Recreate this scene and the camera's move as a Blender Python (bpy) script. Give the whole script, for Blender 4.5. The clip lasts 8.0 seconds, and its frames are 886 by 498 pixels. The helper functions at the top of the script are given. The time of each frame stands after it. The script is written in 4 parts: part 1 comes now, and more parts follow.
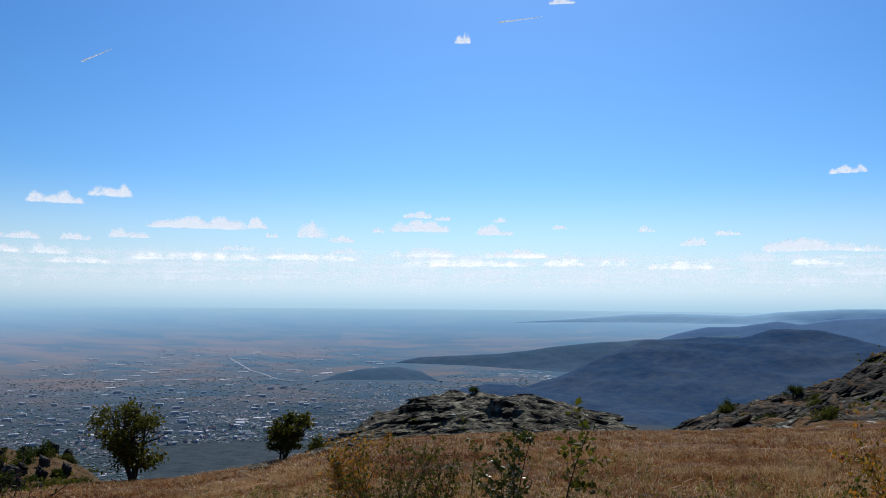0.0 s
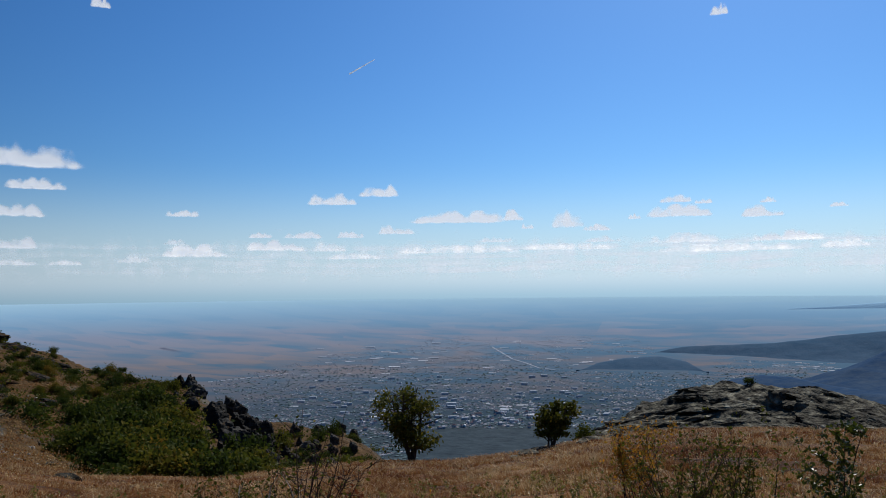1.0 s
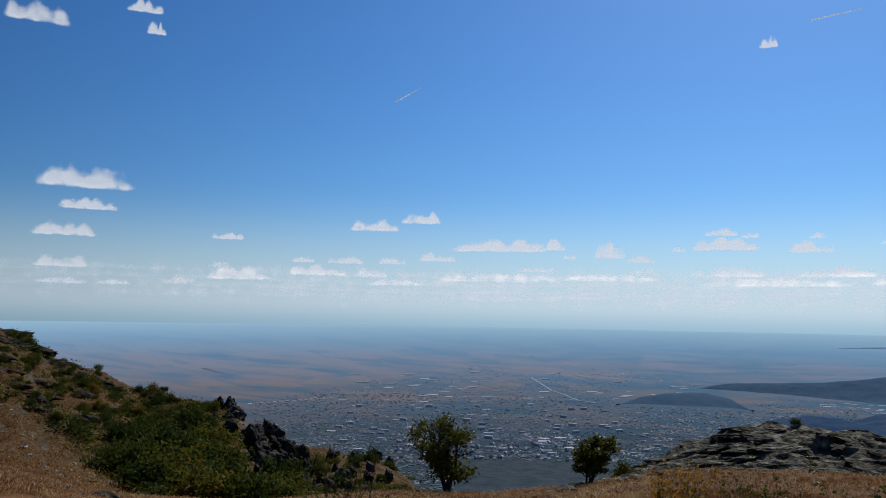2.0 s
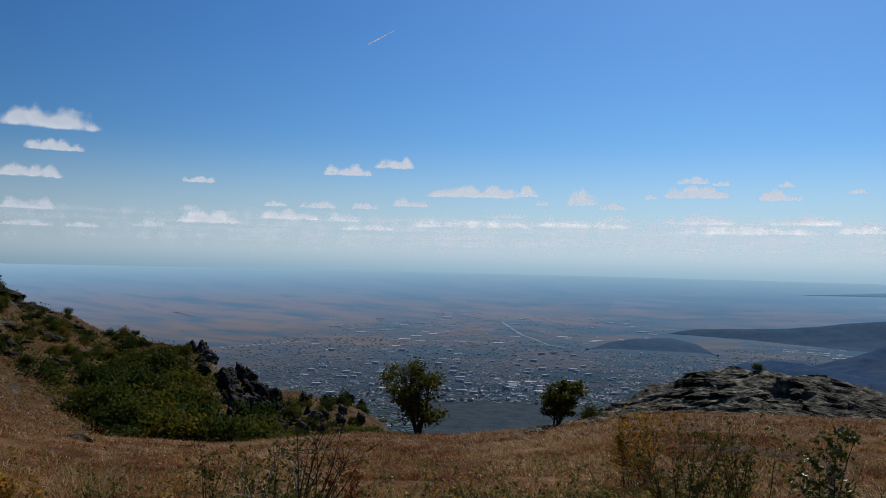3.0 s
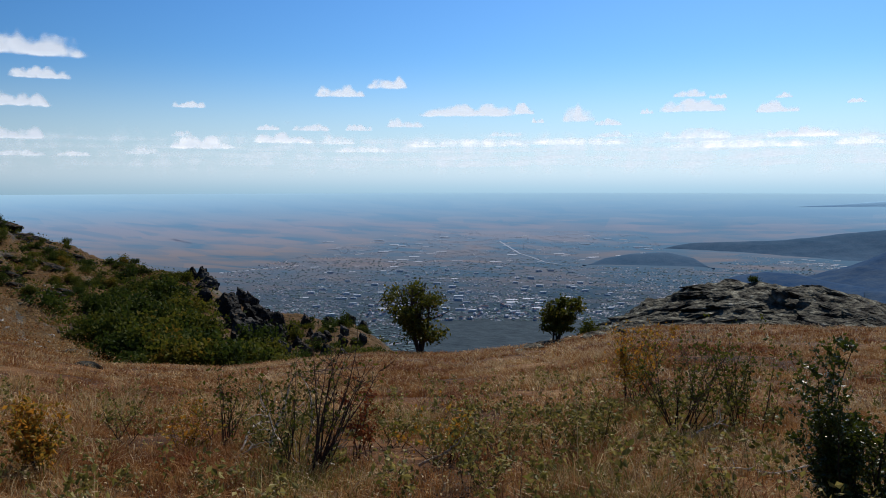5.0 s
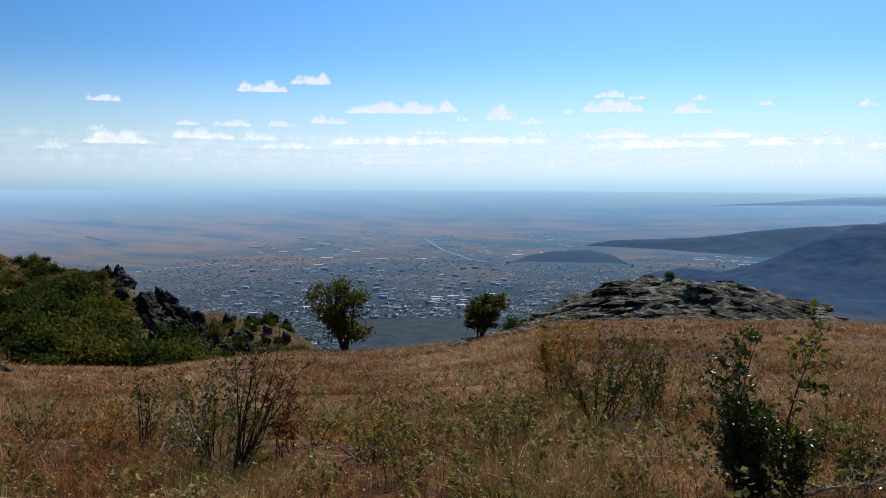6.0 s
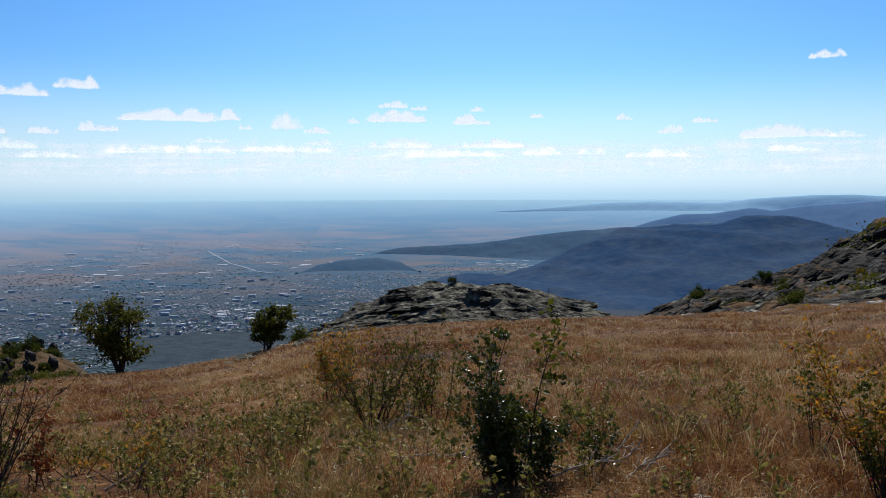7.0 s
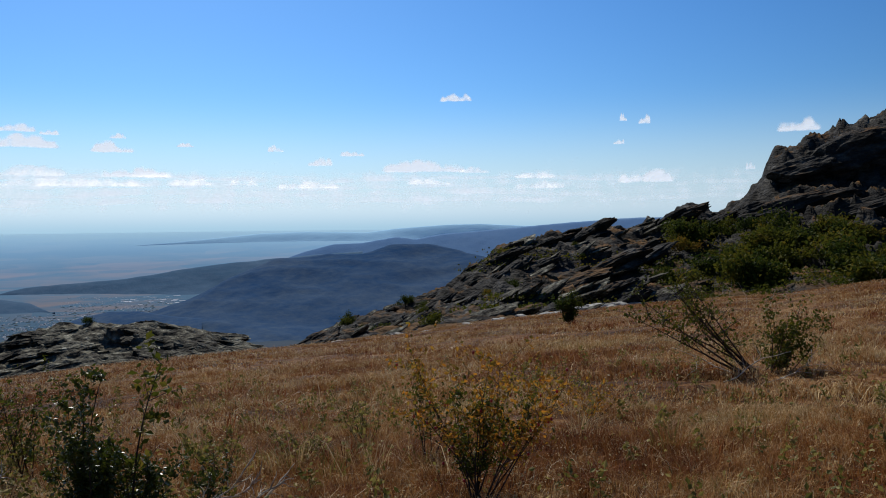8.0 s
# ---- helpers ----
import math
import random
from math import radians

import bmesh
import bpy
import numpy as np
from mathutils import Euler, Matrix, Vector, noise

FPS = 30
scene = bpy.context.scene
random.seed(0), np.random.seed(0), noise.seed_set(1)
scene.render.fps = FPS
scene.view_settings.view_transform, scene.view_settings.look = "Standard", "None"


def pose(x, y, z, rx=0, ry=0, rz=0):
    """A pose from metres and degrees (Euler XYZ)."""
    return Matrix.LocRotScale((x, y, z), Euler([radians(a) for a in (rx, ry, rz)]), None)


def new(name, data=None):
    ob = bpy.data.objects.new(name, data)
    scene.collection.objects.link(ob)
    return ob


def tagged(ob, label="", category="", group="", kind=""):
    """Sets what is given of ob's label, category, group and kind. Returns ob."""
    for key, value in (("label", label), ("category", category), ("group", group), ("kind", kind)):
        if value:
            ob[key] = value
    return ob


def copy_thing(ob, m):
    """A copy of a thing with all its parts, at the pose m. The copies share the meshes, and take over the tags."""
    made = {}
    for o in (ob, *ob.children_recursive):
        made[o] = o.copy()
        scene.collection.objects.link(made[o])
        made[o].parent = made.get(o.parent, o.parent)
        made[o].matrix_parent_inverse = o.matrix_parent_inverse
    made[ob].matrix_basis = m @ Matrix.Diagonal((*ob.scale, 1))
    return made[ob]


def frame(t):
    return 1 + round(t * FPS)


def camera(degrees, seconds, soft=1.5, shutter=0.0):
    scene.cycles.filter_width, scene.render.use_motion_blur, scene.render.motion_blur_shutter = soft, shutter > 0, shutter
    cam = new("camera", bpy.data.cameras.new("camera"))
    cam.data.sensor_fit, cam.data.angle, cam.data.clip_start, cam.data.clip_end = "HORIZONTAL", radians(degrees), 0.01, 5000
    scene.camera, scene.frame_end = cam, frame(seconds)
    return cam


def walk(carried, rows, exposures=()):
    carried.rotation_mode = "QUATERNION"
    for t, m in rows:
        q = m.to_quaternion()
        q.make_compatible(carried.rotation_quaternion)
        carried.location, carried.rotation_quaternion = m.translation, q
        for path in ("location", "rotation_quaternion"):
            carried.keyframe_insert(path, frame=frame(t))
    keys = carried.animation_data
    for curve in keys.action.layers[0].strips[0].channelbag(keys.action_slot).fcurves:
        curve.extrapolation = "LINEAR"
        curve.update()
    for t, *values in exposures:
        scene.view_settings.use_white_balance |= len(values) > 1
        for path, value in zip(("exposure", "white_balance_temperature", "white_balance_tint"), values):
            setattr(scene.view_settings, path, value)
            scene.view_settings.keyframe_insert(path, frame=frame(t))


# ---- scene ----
cam = camera(57.27, 8.0, soft=1.0)
walk(cam, [
    (0.0, pose(0.001, 0.001, 1.590, 93.51, -0.53, 0.00)),
    (0.5, pose(-0.059, -0.029, 1.580, 92.92, -0.04, 10.33)),
    (1.0, pose(-0.217, 0.040, 1.554, 92.76, 0.60, 17.99)),
    (1.5, pose(-0.212, 0.177, 1.600, 94.07, -0.59, 20.80)),
    (1.7, pose(-0.229, 0.150, 1.607, 95.06, -0.86, 21.09)),
    (3.0, pose(-0.153, 0.018, 1.653, 90.92, -1.37, 18.89)),
    (3.5, pose(-0.166, -0.076, 1.686, 88.78, -0.75, 18.87)),
    (4.0, pose(-0.188, -0.067, 1.680, 86.42, -0.13, 19.37)),
    (4.2, pose(-0.182, -0.070, 1.675, 85.71, -0.17, 19.38)),
    (5.3, pose(-0.200, -0.104, 1.676, 85.23, 0.26, 17.63)),
    (5.5, pose(-0.194, -0.114, 1.681, 85.10, -0.04, 16.33)),
    (6.0, pose(-0.176, -0.118, 1.672, 85.14, -0.28, 13.31)),
    (6.5, pose(-0.123, -0.166, 1.679, 85.57, -0.53, 6.87)),
    (7.0, pose(-0.015, -0.217, 1.690, 85.80, 0.18, -1.59)),
    (7.5, pose(0.115, -0.307, 1.698, 86.50, 0.36, -11.70)),
    (8.0, pose(0.269, -0.201, 1.657, 87.86, 0.50, -25.67)),
], exposures=[(0.0, 0.13), (0.5, 0.04), (1.0, -0.06), (1.5, -0.12), (3.0, -0.3), (4.0, -0.18), (5.5, 0.22), (6.5, 0.25), (7.5, 0.2), (8.0, 0.06)])

# ---- light: a clear early-autumn noon, the sun ahead of the viewer and high ----
SUN_AZ, SUN_EL = -5.0, 44.0
world = bpy.data.worlds.new("sky")
scene.world = world
world.use_nodes = True
wn = world.node_tree.nodes
sky = wn.new("ShaderNodeTexSky")
sky.sky_type = "NISHITA"
sky.sun_disc = False
sky.sun_elevation, sky.sun_rotation = radians(SUN_EL), radians(-SUN_AZ)
sky.altitude, sky.air_density, sky.dust_density, sky.ozone_density = 900, 1.0, 0.8, 3.0
wn["Background"].inputs["Strength"].default_value = 0.085
tone = wn.new("ShaderNodeHueSaturation")
tone.inputs["Saturation"].default_value = 1.25
air = wn.new("ShaderNodeMix")
air.data_type, air.blend_type = "RGBA", "MULTIPLY"
air.inputs["Factor"].default_value = 1.0
air.inputs["B"].default_value = (0.66, 0.95, 1.2, 1)
world.node_tree.links.new(sky.outputs[0], tone.inputs["Color"])
world.node_tree.links.new(tone.outputs[0], air.inputs["A"])
# the pale band of haze that lies along the horizon
coord = wn.new("ShaderNodeTexCoord")
split = wn.new("ShaderNodeSeparateXYZ")
height = wn.new("ShaderNodeMapRange")
height.interpolation_type = "SMOOTHERSTEP"
for key, value in (("From Min", -0.03), ("From Max", 0.17), ("To Min", 1.0), ("To Max", 0.0)):
    height.inputs[key].default_value = value
band = wn.new("ShaderNodeMix")
band.data_type = "RGBA"
band.inputs["B"].default_value = (6.9, 8.7, 10.2, 1)
world.node_tree.links.new(coord.outputs["Generated"], split.inputs[0])
world.node_tree.links.new(split.outputs["Z"], height.inputs["Value"])
world.node_tree.links.new(height.outputs[0], band.inputs["Factor"])
world.node_tree.links.new(air.outputs["Result"], band.inputs["A"])
# bluer air right on the horizon
edge = wn.new("ShaderNodeMapRange")
edge.interpolation_type = "SMOOTHSTEP"
for key, value in (("From Min", -0.02), ("From Max", 0.016), ("To Min", 1.0), ("To Max", 0.0)):
    edge.inputs[key].default_value = value
rim = wn.new("ShaderNodeMix")
rim.data_type = "RGBA"
rim.inputs["B"].default_value = (4.0, 6.5, 8.4, 1)
world.node_tree.links.new(split.outputs["Z"], edge.inputs["Value"])
world.node_tree.links.new(edge.outputs[0], rim.inputs["Factor"])
world.node_tree.links.new(band.outputs["Result"], rim.inputs["A"])
# the hazy air scatters most light forward, so the sky dims away from the sun
ahead = wn.new("ShaderNodeVectorMath")
ahead.operation = "DOT_PRODUCT"
ahead.inputs[1].default_value = (-math.sin(radians(SUN_AZ)) * 0.906, math.cos(radians(SUN_AZ)) * 0.906, 0.423)
# the dimmest part, unseen behind the eye, is lowered to cut fill light
fall = wn.new("ShaderNodeMapRange")
for key, value in (("From Min", 0.2), ("From Max", 1.0), ("To Min", 0.45), ("To Max", 1.1)):
    fall.inputs[key].default_value = value
shade = wn.new("ShaderNodeVectorMath")
shade.operation = "SCALE"
world.node_tree.links.new(coord.outputs["Generated"], ahead.inputs[0])
world.node_tree.links.new(ahead.outputs["Value"], fall.inputs["Value"])
world.node_tree.links.new(rim.outputs["Result"], shade.inputs[0])
world.node_tree.links.new(fall.outputs[0], shade.inputs["Scale"])
world.node_tree.links.new(shade.outputs[0], wn["Background"].inputs["Color"])

sun_data = bpy.data.lights.new("sun", "SUN")
sun_data.energy, sun_data.angle, sun_data.color = 3.6, radians(0.5), (1.0, 0.95, 0.88)
sun = new("sun", sun_data)
sun.rotation_euler = Vector((math.sin(radians(SUN_AZ)) * math.cos(radians(SUN_EL)), -math.cos(radians(SUN_AZ)) * math.cos(radians(SUN_EL)), -math.sin(radians(SUN_EL)))).to_track_quat("-Z", "Y").to_euler()


# ---- materials ----
def fill_ramp(node, stops):
    el = node.color_ramp.elements
    el[0].position, el[0].color = stops[0][0], (*stops[0][1], 1)
    el[1].position, el[1].color = stops[-1][0], (*stops[-1][1], 1)
    for p, c in stops[1:-1]:
        el.new(p).color = (*c, 1)


def material(name, stops, scale=1.0, detail=6.0, rough=0.85, bump=0.0, bump_scale=8.0, island=0.0, rand=0.0, large=0.0, spec=0.06, translucent=0.0, metal=0.0, stretch=None, span=0.2):
    """A surface whose colour runs through stops by noise of two sizes, by island or by object."""
    m = bpy.data.materials.new(name)
    m.use_nodes = True
    nt = m.node_tree
    n, ln = nt.nodes, nt.links
    bsdf = n["Principled BSDF"]
    bsdf.inputs["Roughness"].default_value = rough
    bsdf.inputs["Specular IOR Level"].default_value = spec
    bsdf.inputs["Metallic"].default_value = metal
    geo = n.new("ShaderNodeNewGeometry")
    source = geo.outputs["Position"]
    if stretch:
        mp = n.new("ShaderNodeMapping")
        mp.inputs["Scale"].default_value = stretch
        ln.new(source, mp.inputs["Vector"])
        source = mp.outputs[0]
    tex = n.new("ShaderNodeTexNoise")
    tex.inputs["Scale"].default_value, tex.inputs["Detail"].default_value = scale, detail
    tex.inputs["Roughness"].default_value = 0.62
    ln.new(source, tex.inputs["Vector"])
    value = tex.outputs["Fac"]

    def blend(a, b, k):
        mx = n.new("ShaderNodeMix")
        mx.inputs["Factor"].default_value = k
        ln.new(a, mx.inputs["A"])
        ln.new(b, mx.inputs["B"])
        return mx.outputs["Result"]

    if large:
        big = n.new("ShaderNodeTexNoise")
        big.inputs["Scale"].default_value, big.inputs["Detail"].default_value = scale * 0.12, 3.0
        ln.new(source, big.inputs["Vector"])
        value = blend(value, big.outputs["Fac"], large)
    st = n.new("ShaderNodeMapRange")
    st.inputs["From Min"].default_value, st.inputs["From Max"].default_value = 0.5 - span, 0.5 + span
    ln.new(value, st.inputs["Value"])
    value = st.outputs["Result"]
    if island:
        value = blend(value, geo.outputs["Random Per Island"], island)
    if rand:
        info = n.new("ShaderNodeObjectInfo")
        value = blend(value, info.outputs["Random"], rand)
    ramp = n.new("ShaderNodeValToRGB")
    fill_ramp(ramp, stops)
    ln.new(value, ramp.inputs["Fac"])
    ln.new(ramp.outputs["Color"], bsdf.inputs["Base Color"])
    if bump:
        bt = n.new("ShaderNodeTexNoise")
        bt.inputs["Scale"].default_value, bt.inputs["Detail"].default_value = bump_scale, 8.0
        ln.new(source, bt.inputs["Vector"])
        b = n.new("ShaderNodeBump")
        b.inputs["Strength"].default_value, b.inputs["Distance"].default_value = 1.0, bump
        ln.new(bt.outputs["Fac"], b.inputs["Height"])
        ln.new(b.outputs["Normal"], bsdf.inputs["Normal"])
    if translucent:
        tr = n.new("ShaderNodeBsdfTranslucent")
        ln.new(ramp.outputs["Color"], tr.inputs["Color"])
        mix = n.new("ShaderNodeMixShader")
        mix.inputs["Fac"].default_value = translucent
        ln.new(bsdf.outputs[0], mix.inputs[1])
        ln.new(tr.outputs[0], mix.inputs[2])
        ln.new(mix.outputs[0], n["Material Output"].inputs["Surface"])
    return m


def turfed_rock(name, stone, turf, lo, hi):
    """Rock in slanting beds, cracked and stained, with turf where it lies flat."""
    m = material(name, stone, 0.55, 12, large=0.25, bump=0.5, bump_scale=1.5, stretch=(1, 1, 2.2))
    n, ln = m.node_tree.nodes, m.node_tree.links
    bsdf = n["Principled BSDF"]
    rock = bsdf.inputs["Base Color"].links[0].from_socket
    geo = n.new("ShaderNodeNewGeometry")
    axes = n.new("ShaderNodeSeparateXYZ")
    ln.new(geo.outputs["Normal"], axes.inputs[0])
    tex, fine = n.new("ShaderNodeTexNoise"), n.new("ShaderNodeTexNoise")
    for t, k in ((tex, 0.16), (fine, 1.3)):
        t.inputs["Scale"].default_value, t.inputs["Detail"].default_value = k, 6.0
        ln.new(geo.outputs["Position"], t.inputs["Vector"])
    add = n.new("ShaderNodeMath")
    add.operation = "MULTIPLY_ADD"
    add.inputs[1].default_value = 0.7
    ln.new(tex.outputs["Fac"], add.inputs[0])
    ln.new(axes.outputs["Z"], add.inputs[2])
    flat = n.new("ShaderNodeMapRange")
    flat.inputs["From Min"].default_value, flat.inputs["From Max"].default_value = lo + 0.35, hi + 0.35
    ln.new(add.outputs[0], flat.inputs["Value"])
    ramp = n.new("ShaderNodeValToRGB")
    fill_ramp(ramp, turf)
    ln.new(fine.outputs["Fac"], ramp.inputs["Fac"])
    mix = n.new("ShaderNodeMix")
    mix.data_type = "RGBA"
    ln.new(flat.outputs[0], mix.inputs["Factor"])
    ln.new(rock, mix.inputs["A"])
    ln.new(ramp.outputs["Color"], mix.inputs["B"])
    ln.new(mix.outputs["Result"], bsdf.inputs["Base Color"])
    return m


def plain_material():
    """The plain: fields and scrub in long patches; haze painted as bluer, paler base colour with distance."""
    m = bpy.data.materials.new("haze_tinted_plain")
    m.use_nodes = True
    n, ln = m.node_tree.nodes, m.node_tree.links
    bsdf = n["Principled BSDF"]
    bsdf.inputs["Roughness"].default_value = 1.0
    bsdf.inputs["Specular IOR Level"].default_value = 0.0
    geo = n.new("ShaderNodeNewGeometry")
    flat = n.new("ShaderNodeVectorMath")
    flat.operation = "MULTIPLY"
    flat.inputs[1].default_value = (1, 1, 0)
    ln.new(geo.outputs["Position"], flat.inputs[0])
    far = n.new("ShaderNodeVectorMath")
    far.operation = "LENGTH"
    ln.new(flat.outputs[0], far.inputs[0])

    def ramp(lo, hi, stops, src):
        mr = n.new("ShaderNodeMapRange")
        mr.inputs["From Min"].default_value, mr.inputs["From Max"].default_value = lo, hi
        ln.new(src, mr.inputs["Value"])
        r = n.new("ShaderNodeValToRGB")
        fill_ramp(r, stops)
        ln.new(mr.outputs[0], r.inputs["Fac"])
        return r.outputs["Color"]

    land = ramp(1400, 4640, HAZED_LAND, far.outputs["Value"])
    field = ramp(1400, 4640, HAZED_FIELDS, far.outputs["Value"])
    mp = n.new("ShaderNodeMapping")
    mp.inputs["Scale"].default_value = (0.0024, 0.006, 0.0)
    mp.inputs["Rotation"].default_value = (0, 0, radians(-14))
    ln.new(flat.outputs[0], mp.inputs["Vector"])
    tex = n.new("ShaderNodeTexNoise")
    tex.inputs["Scale"].default_value, tex.inputs["Detail"].default_value, tex.inputs["Distortion"].default_value = 1.0, 9.0, 0.7
    ln.new(mp.outputs[0], tex.inputs["Vector"])
    vor = n.new("ShaderNodeTexVoronoi")
    vor.inputs["Scale"].default_value = 2.2
    ln.new(mp.outputs[0], vor.inputs["Vector"])
    sep = n.new("ShaderNodeSeparateColor")
    ln.new(vor.outputs["Color"], sep.inputs[0])
    mx = n.new("ShaderNodeMix")
    mx.inputs["Factor"].default_value = 0.2
    ln.new(tex.outputs["Fac"], mx.inputs["A"])
    ln.new(sep.outputs[0], mx.inputs["B"])
    mr = n.new("ShaderNodeMapRange")
    mr.inputs["From Min"].default_value, mr.inputs["From Max"].default_value = 0.42, 0.68
    # more ploughed and stubble fields on the open side of the town
    axes, open_side, more = n.new("ShaderNodeSeparateXYZ"), n.new("ShaderNodeMapRange"), n.new("ShaderNodeMath")
    ln.new(flat.outputs[0], axes.inputs[0])
    ln.new(axes.outputs["X"], open_side.inputs["Value"])
    for key, value in (("From Min", -500), ("From Max", -2000), ("To Min", 0.0), ("To Max", 0.13)):
        open_side.inputs[key].default_value = value
    ln.new(mx.outputs["Result"], more.inputs[0])
    ln.new(open_side.outputs[0], more.inputs[1])
    ln.new(more.outputs[0], mr.inputs["Value"])
    both = n.new("ShaderNodeMix")
    both.data_type = "RGBA"
    ln.new(mr.outputs[0], both.inputs["Factor"])
    ln.new(land, both.inputs["A"])
    ln.new(field, both.inputs["B"])
    ln.new(both.outputs["Result"], bsdf.inputs["Base Color"])
    return m


# Both ramps carry the haze in the base colour, paler towards the horizon.
HAZED_LAND = [(0.044, (0.045, 0.065, 0.075)), (0.227, (0.05, 0.085, 0.12)), (0.54, (0.1, 0.18, 0.255)), (0.757, (0.165, 0.3, 0.43)), (0.865, (0.24, 0.43, 0.6)), (0.919, (0.31, 0.53, 0.7)), (0.973, (0.4, 0.64, 0.79)), (1.0, (0.47, 0.71, 0.84))]
HAZED_FIELDS = [(0.044, (0.065, 0.075, 0.075)), (0.227, (0.085, 0.105, 0.13)), (0.54, (0.24, 0.22, 0.23)), (0.757, (0.29, 0.34, 0.43)), (0.865, (0.29, 0.46, 0.61)), (0.919, (0.34, 0.55, 0.71)), (0.973, (0.41, 0.65, 0.79)), (1.0, (0.47, 0.71, 0.84))]
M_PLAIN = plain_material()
# The wooded slope is blued too, for the haze over it.
M_WOODED = material("hazed_wooded_slope", [(0.0, (0.016, 0.032, 0.045)), (1.0, (0.045, 0.07, 0.085))], 0.03, bump=3.0, bump_scale=0.06)
M_SOIL = material("meadow_soil", [(0.0, (0.025, 0.013, 0.007)), (0.45, (0.085, 0.037, 0.014)), (0.7, (0.16, 0.075, 0.026)), (1.0, (0.26, 0.15, 0.065))], 3.0, span=0.14, large=0.5, bump=0.05, bump_scale=12)
M_GRASS = material("dry_grass", [(0.0, (0.06, 0.018, 0.008)), (0.22, (0.2, 0.062, 0.018)), (0.42, (0.3, 0.128, 0.034)), (0.62, (0.45, 0.25, 0.085)), (0.76, (0.78, 0.6, 0.33)), (0.84, (0.36, 0.22, 0.065)), (1.0, (0.14, 0.13, 0.035))], 2.4, island=0.36, rough=0.7, large=0.5, translucent=0.25, spec=0.1, span=0.13)
M_STRAW = material("pale_straw", [(0.0, (0.34, 0.19, 0.07)), (0.7, (0.6, 0.44, 0.22)), (1.0, (0.85, 0.72, 0.46))], 2.0, island=0.7, rough=0.5, translucent=0.3, spec=0.2)
M_RUST = material("rust_sedge", [(0.0, (0.1, 0.025, 0.01)), (1.0, (0.3, 0.09, 0.03))], 2.0, island=0.7, rough=0.7, translucent=0.3)
M_GREEN_GRASS = material("green_grass", [(0.0, (0.075, 0.075, 0.016)), (0.5, (0.19, 0.165, 0.035)), (1.0, (0.48, 0.38, 0.12))], 2.0, island=0.7, rough=0.6, translucent=0.35, spec=0.15)
M_ROCK = material("lichened_rock", [(0.0, (0.012, 0.011, 0.009)), (0.32, (0.04, 0.036, 0.027)), (0.58, (0.105, 0.098, 0.072)), (0.78, (0.2, 0.19, 0.14)), (1.0, (0.44, 0.43, 0.34))], 1.9, 12, large=0.2, bump=0.5, bump_scale=2.2, rand=0.15, span=0.15)
M_PALE_ROCK = material("bare_pale_rock", [(0.0, (0.16, 0.15, 0.125)), (0.5, (0.4, 0.38, 0.33)), (1.0, (0.6, 0.58, 0.52))], 2.0, 10, bump=0.2, bump_scale=3.0, rand=0.3)
M_ROCK_SOIL = turfed_rock("stony_turf", [(0.0, (0.02, 0.018, 0.012)), (0.5, (0.07, 0.06, 0.045)), (1.0, (0.2, 0.18, 0.14))], [(0.0, (0.035, 0.024, 0.009)), (0.5, (0.095, 0.054, 0.02)), (1.0, (0.17, 0.1, 0.042))], 0.72, 0.9)
# Part of this darkness is the bluff's shade, put into the base colour.
M_CRAG = turfed_rock("dark_crag_rock", [(0.0, (0.008, 0.008, 0.008)), (0.4, (0.024, 0.023, 0.02)), (0.7, (0.06, 0.056, 0.048)), (1.0, (0.2, 0.19, 0.165))], [(0.0, (0.05, 0.045, 0.014)), (0.5, (0.12, 0.065, 0.025)), (1.0, (0.2, 0.11, 0.045))], 0.92, 1.03)
M_BARK = material("bark", [(0.0, (0.03, 0.024, 0.02)), (1.0, (0.11, 0.09, 0.075))], 14, bump=0.01, bump_scale=50)
M_TWIG = material("dark_twig", [(0.0, (0.03, 0.02, 0.016)), (1.0, (0.1, 0.07, 0.055))], 9, rand=0.3)
M_DEAD = material("bleached_dead_wood", [(0.0, (0.2, 0.16, 0.12)), (0.5, (0.46, 0.4, 0.31)), (1.0, (0.8, 0.72, 0.6))], 20, bump=0.004, bump_scale=60)
M_LEAF = material("tree_leaf", [(0.0, (0.035, 0.048, 0.006)), (0.6, (0.1, 0.11, 0.014)), (1.0, (0.24, 0.17, 0.025))], 1.2, island=0.6, rough=0.55, translucent=0.35, spec=0.12)
M_SHRUB = material("shrub_leaf", [(0.0, (0.018, 0.032, 0.006)), (0.45, (0.048, 0.068, 0.011)), (0.7, (0.125, 0.12, 0.015)), (1.0, (0.32, 0.16, 0.024))], 0.3, island=0.25, rand=0.4, rough=0.7, translucent=0.35)
M_GLOSSY = material("glossy_leaf", [(0.0, (0.02, 0.032, 0.004)), (1.0, (0.09, 0.11, 0.012))], 4, island=0.6, rough=0.33, spec=0.4, translucent=0.3)
M_YELLOW = material("yellowing_leaf", [(0.0, (0.1, 0.11, 0.02)), (0.4, (0.32, 0.2, 0.03)), (0.7, (0.5, 0.2, 0.025)), (1.0, (0.62, 0.36, 0.05))], 3, island=0.7, rough=0.5, translucent=0.45)
M_HIP = material("rose_hip_red", [(0.0, (0.3, 0.01, 0.01)), (1.0, (0.5, 0.03, 0.02))], 20, rough=0.3, spec=0.5)
# Town colours: blued and lightened to stand in for haze over shaded walls.
M_HOUSE = material("hazed_town_wall", [(0.0, (0.34, 0.42, 0.5)), (0.7, (0.46, 0.52, 0.6)), (0.92, (0.6, 0.64, 0.68)), (1.0, (0.82, 0.83, 0.84))], 0.01, island=0.75, rough=0.6)
